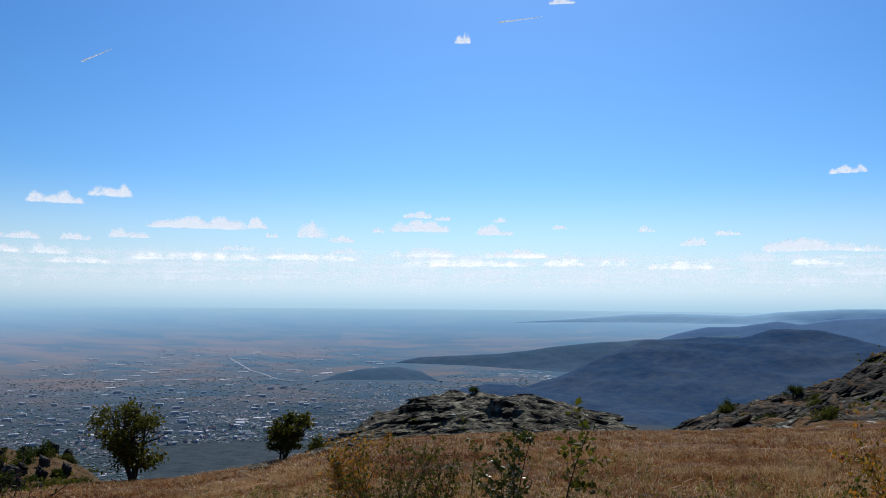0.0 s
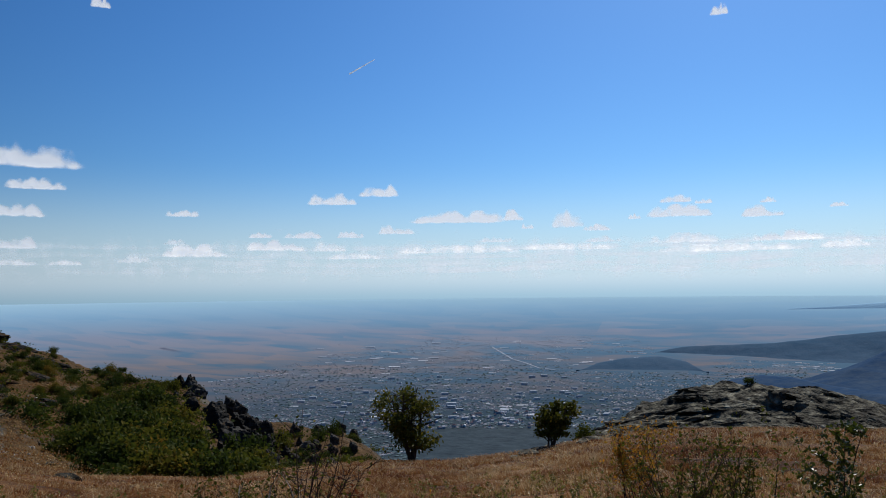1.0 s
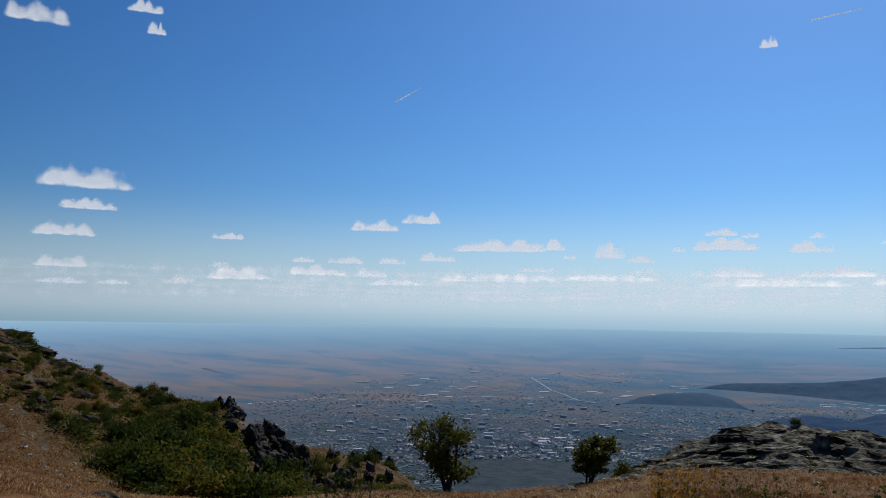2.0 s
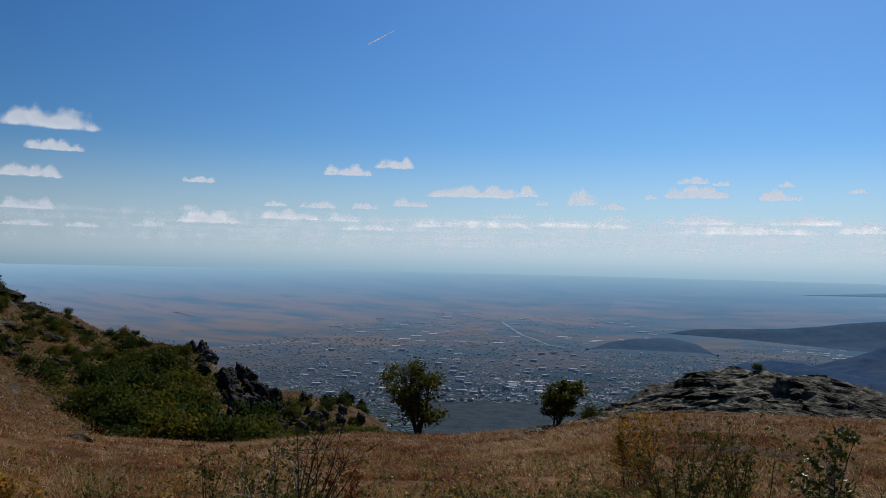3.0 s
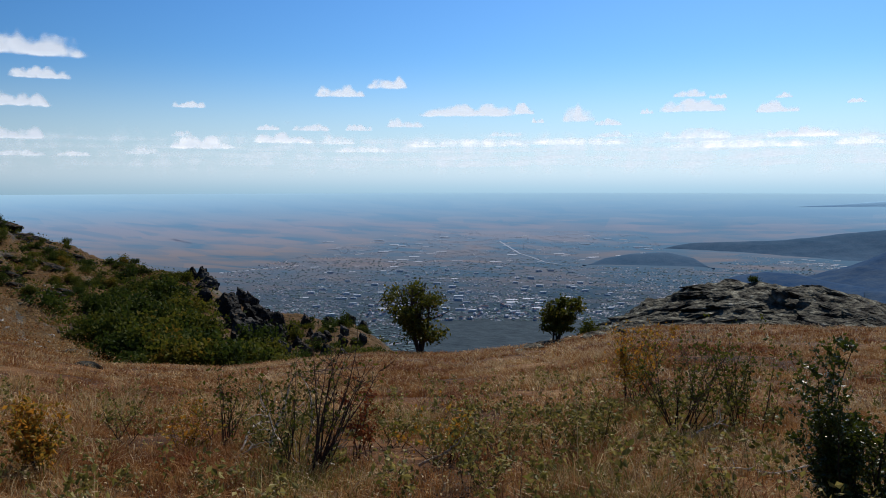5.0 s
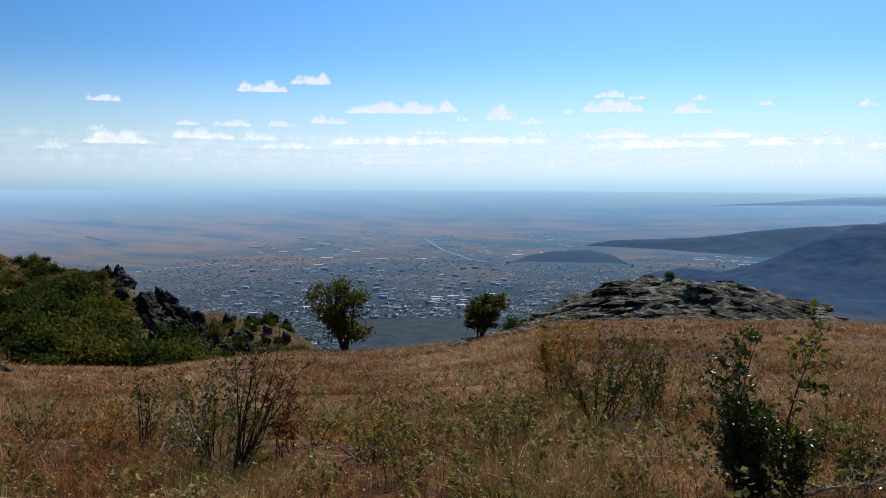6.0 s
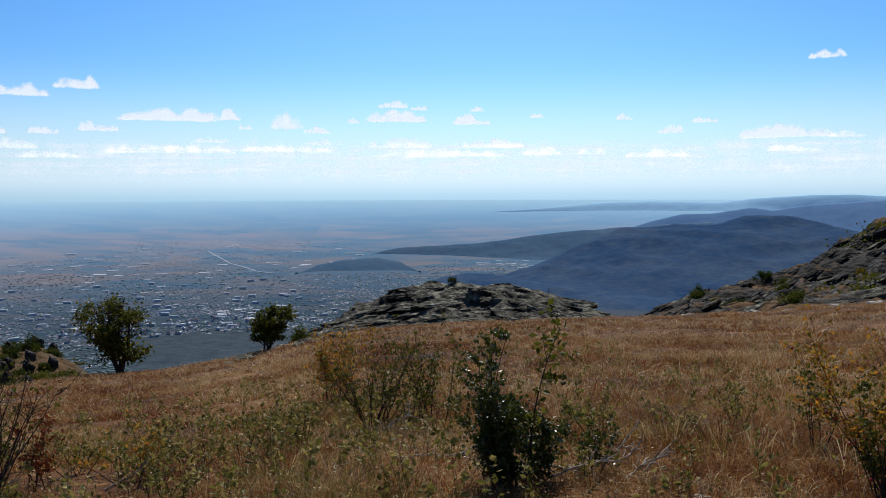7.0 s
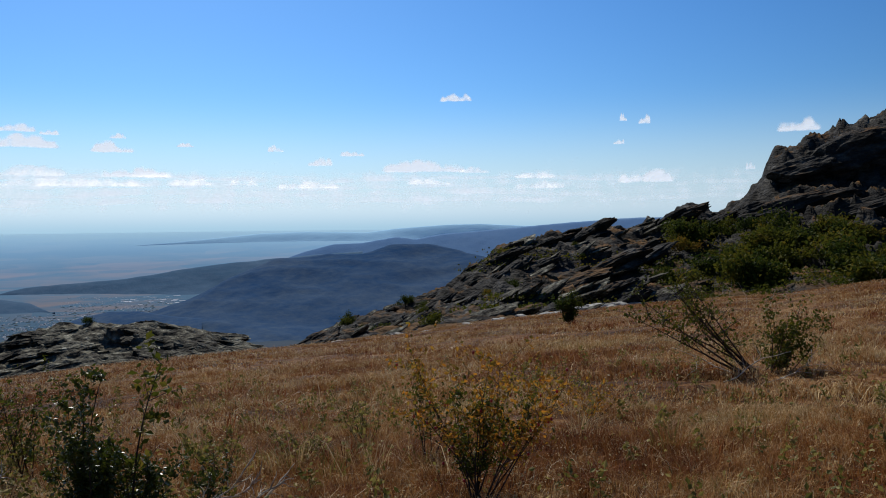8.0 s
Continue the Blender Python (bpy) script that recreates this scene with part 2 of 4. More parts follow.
M_WALL = material("hazed_concrete", [(0.0, (0.55, 0.6, 0.66)), (1.0, (0.85, 0.88, 0.9))], 0.05, rand=0.6)
# Roofs: much of the white stands in for sun glints.
M_ROOF = material("glint_bright_metal_roof", [(0.0, (0.38, 0.42, 0.48)), (1.0, (0.92, 0.93, 0.95))], 0.05, rand=0.8, rough=0.4)
M_TOWN_ROOF = material("glinting_town_roofs", [(0.0, (0.11, 0.17, 0.22)), (0.35, (0.16, 0.21, 0.26)), (0.5, (0.25, 0.22, 0.23)), (0.7, (0.34, 0.27, 0.27)), (0.86, (0.36, 0.31, 0.31)), (0.92, (0.8, 0.8, 0.8)), (1.0, (0.95, 0.95, 0.95))], 0.01, island=0.92, rough=0.4)
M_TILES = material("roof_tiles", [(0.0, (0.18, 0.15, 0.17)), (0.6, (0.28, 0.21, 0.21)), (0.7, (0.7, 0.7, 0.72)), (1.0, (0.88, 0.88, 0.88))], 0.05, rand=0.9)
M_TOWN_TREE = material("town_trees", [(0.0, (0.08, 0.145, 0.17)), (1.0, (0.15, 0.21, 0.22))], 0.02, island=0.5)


# Haze painted into the hill colours: bluer and paler the farther the ridge.
def hazed_hill_material(name, lo, hi):
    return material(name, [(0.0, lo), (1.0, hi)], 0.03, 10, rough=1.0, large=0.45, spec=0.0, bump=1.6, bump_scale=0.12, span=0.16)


M_HILL_NEAR = hazed_hill_material("hazed_wooded_mountain", (0.024, 0.065, 0.145), (0.08, 0.12, 0.175))
M_HILL_MID = hazed_hill_material("hazy_mountain_blue", (0.1, 0.19, 0.34), (0.13, 0.225, 0.37))
M_HILL_LOW = hazed_hill_material("hazy_ridge_blue", (0.06, 0.12, 0.19), (0.1, 0.16, 0.23))
M_HILL_FAR = hazed_hill_material("hazed_far_mountain", (0.4, 0.67, 0.87), (0.43, 0.7, 0.89))


def cloud_material():
    m = bpy.data.materials.new("cloud_white")
    m.use_nodes = True
    n, ln = m.node_tree.nodes, m.node_tree.links
    n.remove(n["Principled BSDF"])
    dif, trl = n.new("ShaderNodeBsdfDiffuse"), n.new("ShaderNodeBsdfTranslucent")
    dif.inputs["Color"].default_value, trl.inputs["Color"].default_value = (0.45, 0.45, 0.45, 1), (0.53, 0.53, 0.53, 1)
    body, out = n.new("ShaderNodeAddShader"), n.new("ShaderNodeMixShader")
    ln.new(dif.outputs[0], body.inputs[0])
    ln.new(trl.outputs[0], body.inputs[1])
    # vapour's normal fixed, so all faces pass sunlight from above and behind alike
    side = n.new("ShaderNodeCombineXYZ")
    side.inputs[1].default_value, side.inputs[2].default_value = -0.6, -0.8
    ln.new(side.outputs[0], trl.inputs["Normal"])
    att = n.new("ShaderNodeAttribute")
    att.attribute_name = "thickness"
    geo = n.new("ShaderNodeNewGeometry")
    tex = n.new("ShaderNodeTexNoise")
    tex.inputs["Scale"].default_value, tex.inputs["Detail"].default_value = 0.013, 3.0
    ln.new(geo.outputs["Position"], tex.inputs["Vector"])
    add = n.new("ShaderNodeMath")
    add.operation = "MULTIPLY_ADD"
    add.inputs[1].default_value = 0.85
    ln.new(tex.outputs["Fac"], add.inputs[0])
    ln.new(att.outputs["Fac"], add.inputs[2])
    mr = n.new("ShaderNodeMapRange")
    mr.interpolation_type = "SMOOTHSTEP"
    mr.inputs["From Min"].default_value, mr.inputs["From Max"].default_value = 0.45, 1.3
    mr.inputs["To Max"].default_value = 0.95
    ln.new(add.outputs[0], mr.inputs["Value"])
    ln.new(mr.outputs[0], out.inputs["Fac"])
    ln.new(n.new("ShaderNodeBsdfTransparent").outputs[0], out.inputs[1])
    ln.new(body.outputs[0], out.inputs[2])
    ln.new(out.outputs[0], n["Material Output"].inputs["Surface"])
    return m


M_CLOUD = cloud_material()

# ---- shapes ----
EYE = 1.6
DROP = 300.0  # the plain lies about 600 m below; all of it is drawn at half its distance and size


def at(az, r, z=0.0):
    a = radians(az)
    return Vector((-math.sin(a) * r, math.cos(a) * r, z))


def rise(el, r):
    """Height of a point r metres off that is seen el degrees above the eye's level."""
    return EYE + r * math.tan(radians(el))


def table(x, rows, k):
    return float(np.interp(x, [r[0] for r in rows], [r[k] for r in rows]))


# bearing (left positive), distance and angle of the meadow's brow
BROW = [(-180, 300, 0.5), (-80, 80, -1.5), (-54, 60, -4.0), (-49, 60, -5.0), (-40, 60, -5.8), (-31, 60, -6.8), (-24, 55, -7.8), (-16, 46, -8.7), (-11, 43, -8.8), (-2, 41, -9.3), (4, 40, -9.7), (8, 38, -10.3), (12, 40, -11.2), (18, 42, -11.85), (24, 42, -11.8), (34, 42, -12.4), (42, 37, -11.6), (48, 45, -9.6), (80, 80, -5.0), (180, 300, 0.5)]


def plain_depth(r):
    """True distance of the part of the plain drawn r metres off; the far plain is drawn in."""
    return r if r < 2500 else 2500 * 2400 / (4900 - r)


def ground(az, r):
    rb, eb = table(az, BROW, 1), table(az, BROW, 2)
    zb = rise(eb, rb)
    slope = zb / (rb - 4)
    if r <= 4:
        z = 0.0
    else:
        z = slope * (r - 4)
    over = r - rb
    if over > 0:
        z -= 0.45 * over * over / (over + 14)
    p = at(az, r)
    if r < 90:
        k = min(1, max(0, (r - 2) / 6))
        z += k * (0.12 * noise.noise(p * 0.33) + 0.05 * noise.noise(p * 1.1)) - 0.04 * k
    elif r < 2500:
        z += min(1, (r - 90) / 200) * 14 * noise.noise(p * 0.012)
    floor_z = EYE - DROP * r / plain_depth(r)
    return max(z, floor_z) if abs(az) < 100 else max(z, -40.0)


def mesh(name, verts, faces, mats, slots=None, smooth=True):
    me = bpy.data.meshes.new(name)
    me.from_pydata([tuple(v) for v in verts], [], faces)
    for m in mats:
        me.materials.append(m)
    if slots is not None:
        me.polygons.foreach_set("material_index", slots)
    if smooth:
        me.polygons.foreach_set("use_smooth", [True] * len(me.polygons))
    me.update()
    return me


def grid_mesh(name, rows, mats, slots=None, close=False):
    n, m = len(rows), len(rows[0])
    verts = [v for row in rows for v in row]
    faces = []
    for i in range(n - 1):
        for j in range(m if close else m - 1):
            k = (j + 1) % m
            faces.append((i * m + j, i * m + k, (i + 1) * m + k, (i + 1) * m + j))
    return mesh(name, verts, faces, mats, slots)


# ---- the ground: one sheet from the viewer's feet to the horizon ----
AZ = [*range(-180, -76, 8), *[-75 + 0.6 * i for i in range(251)], *range(76, 180, 8)]
RR = [0.3, 1.2, 2.0, *[2.6 + 0.55 * i for i in range(100)], *[58 * 1.055 ** i for i in range(1, 70)]]
RR = RR + [2440 + 40 * i for i in range(56)]
RR = sorted(r for r in RR if r <= 4640)


def build_ground():
    rows = [[(*at(a, r).xy, ground(a, r)) for a in AZ] for r in RR]
    slots = []
    for i in range(len(RR) - 1):
        for a in AZ:
            rb = table(a, BROW, 1)
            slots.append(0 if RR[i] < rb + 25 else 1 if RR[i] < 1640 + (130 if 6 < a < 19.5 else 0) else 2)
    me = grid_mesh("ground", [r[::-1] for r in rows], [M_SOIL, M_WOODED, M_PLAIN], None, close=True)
    flip = []
    for i in range(len(RR) - 1):
        s = slots[i * len(AZ):(i + 1) * len(AZ)]
        flip += s[::-1]
    me.polygons.foreach_set("material_index", flip)
    tagged(new("ground", me), "dry grassy hilltop falling to a wide hazy plain", "ground", kind="structure")


build_ground()


SURFACE = {}


def plain_radius(el):
    d = DROP / math.tan(radians(-el))
    return d if d < 2500 else 4900 - 2500 * 2400 / d


def ridge(name, crest, foot, r_crest, r_foot, mat, label, rough=0.15, steps=26, fine=0.2, kind="structure", category="mountain", freq=0.008, jag=0.0, relief=0.0, rfreq=0.2):
    """A ridge whose crest and foot run through the given bearings and angles."""
    a0, a1 = min(c[0] for c in crest), max(c[0] for c in crest)
    n = max(12, int((a1 - a0) / fine))

    def surf(a, s):
        rc = r_crest(a) if callable(r_crest) else r_crest
        ef, ec = table(a, foot, 1), table(a, crest, 1)
        rf = plain_radius(ef) if r_foot is None else r_foot(a) if callable(r_foot) else r_foot
        if r_foot is None:
            rc = min(rc, 0.45 * rf + 0.55 * plain_radius(min(ec, -0.8)))
        r = rf + (rc - rf) * s
        p = at(a, r)
        bend = noise.noise(p * freq) * 0.6 + noise.noise(p * freq * 2.7) * 0.3 + noise.noise(p * freq * 7) * 0.15
        t = min(s, 1.0)
        e = t * t * (3 - 2 * t) * 0.4 + t * 0.6
        el = ef + (ec - ef) * e + bend * rough * (ec - ef) * min(1, t * 3) * (1 - 0.8 * t)
        el += jag * t * (noise.noise(p * freq * 5) + 0.5 * noise.noise(p * freq * 13))
        if r_foot is None:
            el -= 0.12 * (1 - t) ** 2
        z = rise(el, r)
        if relief:
            q = Vector((p.x * rfreq, p.y * rfreq * 1.3, z * rfreq * 2.5 + p.x * rfreq * 0.5))
            z += relief * (noise.ridged_multi_fractal(q, 1.1, 2.1, 5 if rfreq > 0.05 else 2, 1.0, 2.0) - 1.2) * min(1, 5 * t)
        if s > 1:
            z -= (s - 1) * (rc - rf) * 0.8
        return Vector((p.x, p.y, z))

    rows = [[surf(a0 + (a1 - a0) * i / n, j / steps) for i in range(n + 1)] for j in range(steps + 10)]
    SURFACE[name] = surf
    ob = new(name, grid_mesh(name, rows, [mat]))
    return tagged(ob, label, category, kind=kind)


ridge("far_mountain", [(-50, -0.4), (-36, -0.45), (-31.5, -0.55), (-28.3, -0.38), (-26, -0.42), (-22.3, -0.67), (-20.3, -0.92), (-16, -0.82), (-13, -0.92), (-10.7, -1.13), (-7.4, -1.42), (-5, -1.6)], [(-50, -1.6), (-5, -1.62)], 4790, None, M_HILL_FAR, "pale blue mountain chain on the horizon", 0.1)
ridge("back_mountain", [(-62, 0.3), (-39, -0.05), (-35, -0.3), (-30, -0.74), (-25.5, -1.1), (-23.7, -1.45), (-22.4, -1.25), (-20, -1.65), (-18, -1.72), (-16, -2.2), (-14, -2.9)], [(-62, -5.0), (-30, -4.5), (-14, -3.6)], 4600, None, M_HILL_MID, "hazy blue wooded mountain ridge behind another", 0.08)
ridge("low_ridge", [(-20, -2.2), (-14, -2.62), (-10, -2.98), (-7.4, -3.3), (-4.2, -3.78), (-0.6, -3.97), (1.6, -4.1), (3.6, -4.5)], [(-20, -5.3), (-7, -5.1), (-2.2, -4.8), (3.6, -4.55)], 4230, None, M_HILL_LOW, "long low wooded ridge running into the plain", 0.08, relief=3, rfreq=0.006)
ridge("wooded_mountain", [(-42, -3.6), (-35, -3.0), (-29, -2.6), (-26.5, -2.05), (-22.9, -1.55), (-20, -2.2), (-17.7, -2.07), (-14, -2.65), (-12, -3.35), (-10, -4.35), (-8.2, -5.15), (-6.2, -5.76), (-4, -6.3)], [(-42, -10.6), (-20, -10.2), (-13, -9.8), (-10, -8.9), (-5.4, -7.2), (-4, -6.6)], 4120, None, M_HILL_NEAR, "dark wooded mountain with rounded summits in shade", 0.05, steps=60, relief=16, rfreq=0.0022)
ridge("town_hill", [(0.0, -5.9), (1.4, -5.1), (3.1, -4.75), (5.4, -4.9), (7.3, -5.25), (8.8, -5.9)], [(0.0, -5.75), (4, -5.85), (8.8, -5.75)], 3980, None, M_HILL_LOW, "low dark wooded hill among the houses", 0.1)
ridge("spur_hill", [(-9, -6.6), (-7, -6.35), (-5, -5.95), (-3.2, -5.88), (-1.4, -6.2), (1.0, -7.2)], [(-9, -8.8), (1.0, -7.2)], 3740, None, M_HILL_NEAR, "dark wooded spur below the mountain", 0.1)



# ---- clouds ----
def cloud(az, el, w, h, seed, r=4890.0):
    """A cumulus with a flat base and a heaped top, on a near-flat sheet facing the camera, thinning to wisps at its
    edges.
    """
    rng = random.Random(seed)
    W, H = math.tan(radians(w * 1.12)) * r, math.tan(radians(h * 1.25)) * r
    heaps = [(rng.uniform(-0.75, 0.75), rng.uniform(0.2, 0.5), rng.uniform(0.65, 1.0)) for _ in range(max(4, int(w / h * 1.3)))]
    nu, nv = max(30, min(90, int(w * 13))), 22
    # low clouds drawn thinner to stand in for haze
    dense = 1.0 if h > 0.75 else 0.85 if el > 3.4 else 0.62
    verts, thick, faces = [], [], []
    for i in range(nu + 1):
        u = 2 * i / nu - 1
        env = max(0.0, 1 - u * u) ** 0.6
        top = env * min(1.0, max(0.55, max(b[2] * math.exp(-((u - b[0]) / b[1]) ** 2) for b in heaps)))
        for j in range(nv + 1):
            v = j / nv
            q = Vector((u * W * 0.5, 0, v * H)) * (2.4 / H) + Vector((seed * 7.3, seed * 1.9, 0))
            f = noise.noise(q) * 0.55 + noise.noise(q * 2.1) * 0.3
            body = min(1.0, (top - v) * 2.6 + 0.35) if v > 0.22 else min(1.0, v / 0.2) * min(1.0, top * 2.4)
            t = body + f * 0.75 - 0.1
            rim = min(1.0, 6 * min(i, nu - i) / nu) * min(1.0, 8 * min(j, nv - j) / nv)
            thick.append(dense * t * rim - 0.45 * (1 - rim))
            verts.append(Vector((u * W * 0.5, -H * 0.03 * max(0.0, min(1.2, t)) * rim, (v - 0.3) * H)))
    back = len(verts)
    for i in range(nu + 1):
        for j in range(nv + 1):
            verts.append(Vector((verts[i * (nv + 1) + j].x, 6.0, verts[i * (nv + 1) + j].z)))
            thick.append(-2.0)
    for base in (0, back):
        for i in range(nu):
            for j in range(nv):
                a = base + i * (nv + 1) + j
                faces.append((a, a + nv + 1, a + nv + 2, a + 1) if base == 0 else (a, a + 1, a + nv + 2, a + nv + 1))
    me = mesh("cloud", verts, faces, [M_CLOUD])
    lay = me.attributes.new("thickness", "FLOAT", "POINT")
    lay.data.foreach_set("value", thick)
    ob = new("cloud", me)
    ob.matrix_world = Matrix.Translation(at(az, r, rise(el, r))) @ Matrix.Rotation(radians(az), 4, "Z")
    # shadow switched off, so no cloud darkens the plain
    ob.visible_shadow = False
    return tagged(ob, "flat-based white cumulus cloud" if h > 0.55 else "thin low streak of white cloud", "cloud", "clouds in the sky")


def cloud_bank():
    """The far rows of cloud that run together above the horizon; their even part stands in for haze."""
    r, na, ne = 4894.0, 700, 60
    verts, thick, faces = [], [], []
    for i in range(na + 1):
        a = -64 + 128 * i / na
        weight = float(np.interp(a, [-64, -40, -30, 18, 30, 50, 64], [0.5, 0.6, 0.95, 1.0, 0.75, 0.5, 0.4]))
        for j in range(ne + 1):
            e = 0.3 + 3.9 * j / ne
            row = e * 1.9 + 0.6 * noise.noise(Vector((a * 0.09, e * 0.4, 3.0)))
            q = Vector((a * 0.42, e * 2.3, math.floor(row) * 4.7))
            f = 0.75 * noise.noise(q) + 0.45 * noise.noise(q * 1.9)
            step = row - math.floor(row)
            edge = min(1.0, step * 5) * (1 - 0.75 * step)
            high = max(0.0, min(1.0, (3.65 - e) / 0.7)) * min(1.0, max(0.0, (e - 0.3) / 1.0))
            thick.append((0.3 + 0.34 * edge * high + 0.3 * f) * weight * high - 0.06)
            verts.append(at(a, r - 5 * max(0.0, f), rise(e, r)))
    for i in range(na):
        for j in range(ne):
            b = i * (ne + 1) + j
            faces.append((b, b + 1, b + ne + 2, b + ne + 1))
    me = mesh("cloud_bank", verts, faces, [M_CLOUD])
    lay = me.attributes.new("thickness", "FLOAT", "POINT")
    lay.data.foreach_set("value", thick)
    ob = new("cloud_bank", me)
    # no shadow from the bank either, to keep the plain evenly lit
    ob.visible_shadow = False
    tagged(ob, "rows of thin white cloud merging above the horizon", "clouds", kind="stuff")


cloud_bank()
HIGH_CLOUDS = [(44.8, 8.3, 6.5, 1.8), (44.7, 6.7, 4.0, 0.8), (46.0, 5.0, 4.3, 1.0), (46.2, 3.0, 3.7, 1.0), (35.8, 5.1, 2.4, 0.5), (36.3, 3.2, 1.7, 0.5), (34.8, 2.5, 5.1, 0.9), (30.7, 3.7, 1.9, 0.5), (27.8, 3.7, 3.1, 0.6), (24.5, 3.7, 2.2, 0.5), (29.6, 2.9, 4.4, 0.8), (25.9, 2.8, 2.9, 0.7), (21.3, 4.0, 3.0, 0.7), (25.7, 6.1, 3.9, 0.9), (22.5, 6.7, 3.1, 1.0), (17.0, 4.8, 7.6, 0.9)]
MID_CLOUDS = [(13.0, 4.9, 1.7, 0.8), (9.2, 4.5, 2.7, 1.5), (7.2, 4.0, 2.3, 0.5), (12.0, 4.2, 1.0, 0.4), (4.6, 4.7, 1.1, 0.4), (1.9, 5.8, 2.5, 0.6), (0.1, 5.6, 1.3, 0.4), (1.7, 4.9, 4.7, 0.9), (-3.7, 4.7, 3.1, 0.8), (-4.0, 5.5, 1.2, 0.4), (-8.2, 5.0, 1.3, 0.3), (14.2, 3.3, 2.7, 0.5), (6.8, 3.2, 3.0, 0.5), (1.3, 3.1, 5.5, 0.7), (-5.1, 3.1, 4.8, 0.8), (16.8, 2.6, 9.9, 0.6), (9.3, 2.7, 7.7, 0.5), (24.3, 2.2, 4.3, 0.5)]
FAR_CLOUDS = [(-1.4, 2.4, 10.7, 0.5), (38.8, 2.0, 2.5, 0.5), (42.9, 1.8, 2.4, 0.3), (46.0, 1.8, 3.7, 0.4), (-26.7, 8.3, 2.7, 0.6), (-14.1, 4.8, 1.3, 0.5), (-17.1, 3.9, 2.0, 0.7), (-19.4, 4.5, 2.0, 0.4), (-24.5, 3.5, 7.0, 0.9), (-27.9, 3.3, 2.7, 0.5), (-12.0, 2.5, 2.3, 0.5), (-16.4, 2.3, 5.3, 0.5), (-24.7, 2.5, 3.8, 0.4), (-8.4, 2.5, 3.5, 0.5)]
EDGE_CLOUDS = [(-49.3, 5.7, 2.9, 1.1), (-38.2, 6.7, 0.6, 0.6), (-39.6, 6.5, 0.9, 0.7), (-37.9, 5.1, 0.9, 0.4), (-39.8, 2.6, 4.4, 1.0), (-32.5, 2.2, 4.1, 0.6), (-32.1, 2.9, 3.5, 0.5), (-46.4, 3.2, 0.7, 0.6), (48.3, 18.2, 4.2, 1.6), (41.8, 19.6, 2.6, 1.0), (41.0, 18.3, 1.4, 0.9), (-1.2, 17.9, 1.4, 0.9), (-8.3, 20.3, 2.2, 0.6)]
for i, c in enumerate(HIGH_CLOUDS + MID_CLOUDS + FAR_CLOUDS + EDGE_CLOUDS):
    cloud(*c, seed=i + 1)




# ---- rock ----
def boulder_mesh(seed, flat=0.55, long=1.3, cuts=14, mat=None, fine=3, rugged=0.0):
    rng = random.Random(seed)
    bm = bmesh.new()
    bmesh.ops.create_icosphere(bm, subdivisions=fine, radius=1.0)
    planes = []
    for _ in range(cuts):
        d = Vector((rng.gauss(0, 1), rng.gauss(0, 1), rng.gauss(0, 1))).normalized()
        planes.append((d, rng.uniform(0.55, 0.85)))
    for v in bm.verts:
        for d, h in planes:
            over = v.co.dot(d) - h
            if over > 0:
                v.co -= d * over
        v.co *= 1 + 0.09 * noise.noise(v.co * 2.3 + Vector((seed, 0, 0))) + 0.05 * noise.noise(v.co * 6 + Vector((0, seed, 0)))
        if rugged:
            q = Vector((v.co.x * 1.6, v.co.y * 1.6, v.co.z * 3.2 - v.co.x * 1.2)) + Vector((seed, 0, seed))
            v.co *= 1 + rugged * (noise.ridged_multi_fractal(q, 1.0, 2.1, 4, 1.0, 2.0) - 1.1)
        v.co.x *= long
        v.co.z *= flat
    me = bpy.data.meshes.new("boulder")
    bm.to_mesh(me)
    bm.free()
    me.materials.append(mat or M_ROCK)
    return me


SLABS = [boulder_mesh(i + 1, 0.38, 1.5) for i in range(6)]
BLOCKS = [boulder_mesh(i + 21, 0.9, 1.05, 20) for i in range(6)]
LEDGES = [boulder_mesh(i + 41, 0.3, 2.3, 18, None, 4, 0.12) for i in range(6)]
DARK_LEDGES = [boulder_mesh(i + 61, 0.42, 2.2, 18, M_CRAG, 4, 0.14) for i in range(5)]
PILLARS = [boulder_mesh(i + 81, 1.5, 0.85, 16, M_CRAG, 4, 0.14) for i in range(5)]
PALE_STONES = [boulder_mesh(i + 101, 0.45, 1.4, 16, M_PALE_ROCK) for i in range(4)]
BLUFFS = [boulder_mesh(i + 121, 0.62, 1.5, 12, M_CRAG, 5, 0.1) for i in range(3)]


def crag(name, crest, foot, r_crest, r_foot, label, mat, rough=0.35, steps=60, fine=0.13, freq=0.3, jag=0.1, relief=0.5, rfreq=0.2):
    return ridge(name, crest, foot, r_crest, r_foot, mat, label, rough, steps, fine, "structure", "rock", freq, jag, relief, rfreq)


def stone_on(parent, surf, a, s, size, meshes, rng, sink=0.25, tilt=14, lean=0.0, name="boulder"):
    ob = new(name, rng.choice(meshes))
    p = surf(a, s)
    turn = Euler((radians(rng.uniform(-tilt, tilt)), radians(rng.uniform(-tilt, tilt) + lean), radians(a + rng.uniform(-35, 35)))).to_matrix().to_4x4()
    k = size * rng.uniform(0.75, 1.25)
    ob.matrix_world = Matrix.Translation(p - Vector((0, 0, sink * k * 0.5))) @ turn @ Matrix.Diagonal((k, k, k * rng.uniform(0.8, 1.2), 1))
    ob.parent = parent
    return ob


def foot_of(surf, a, el):
    """How far up a slope the line of sight at bearing a and angle el meets it."""
    lo, hi = 0.0, 1.0
    for _ in range(18):
        mid = (lo + hi) / 2
        p = surf(a, mid)
        lo, hi = (mid, hi) if math.degrees(math.atan2(p.z - EYE, p.xy.length)) < el else (lo, mid)
    return lo


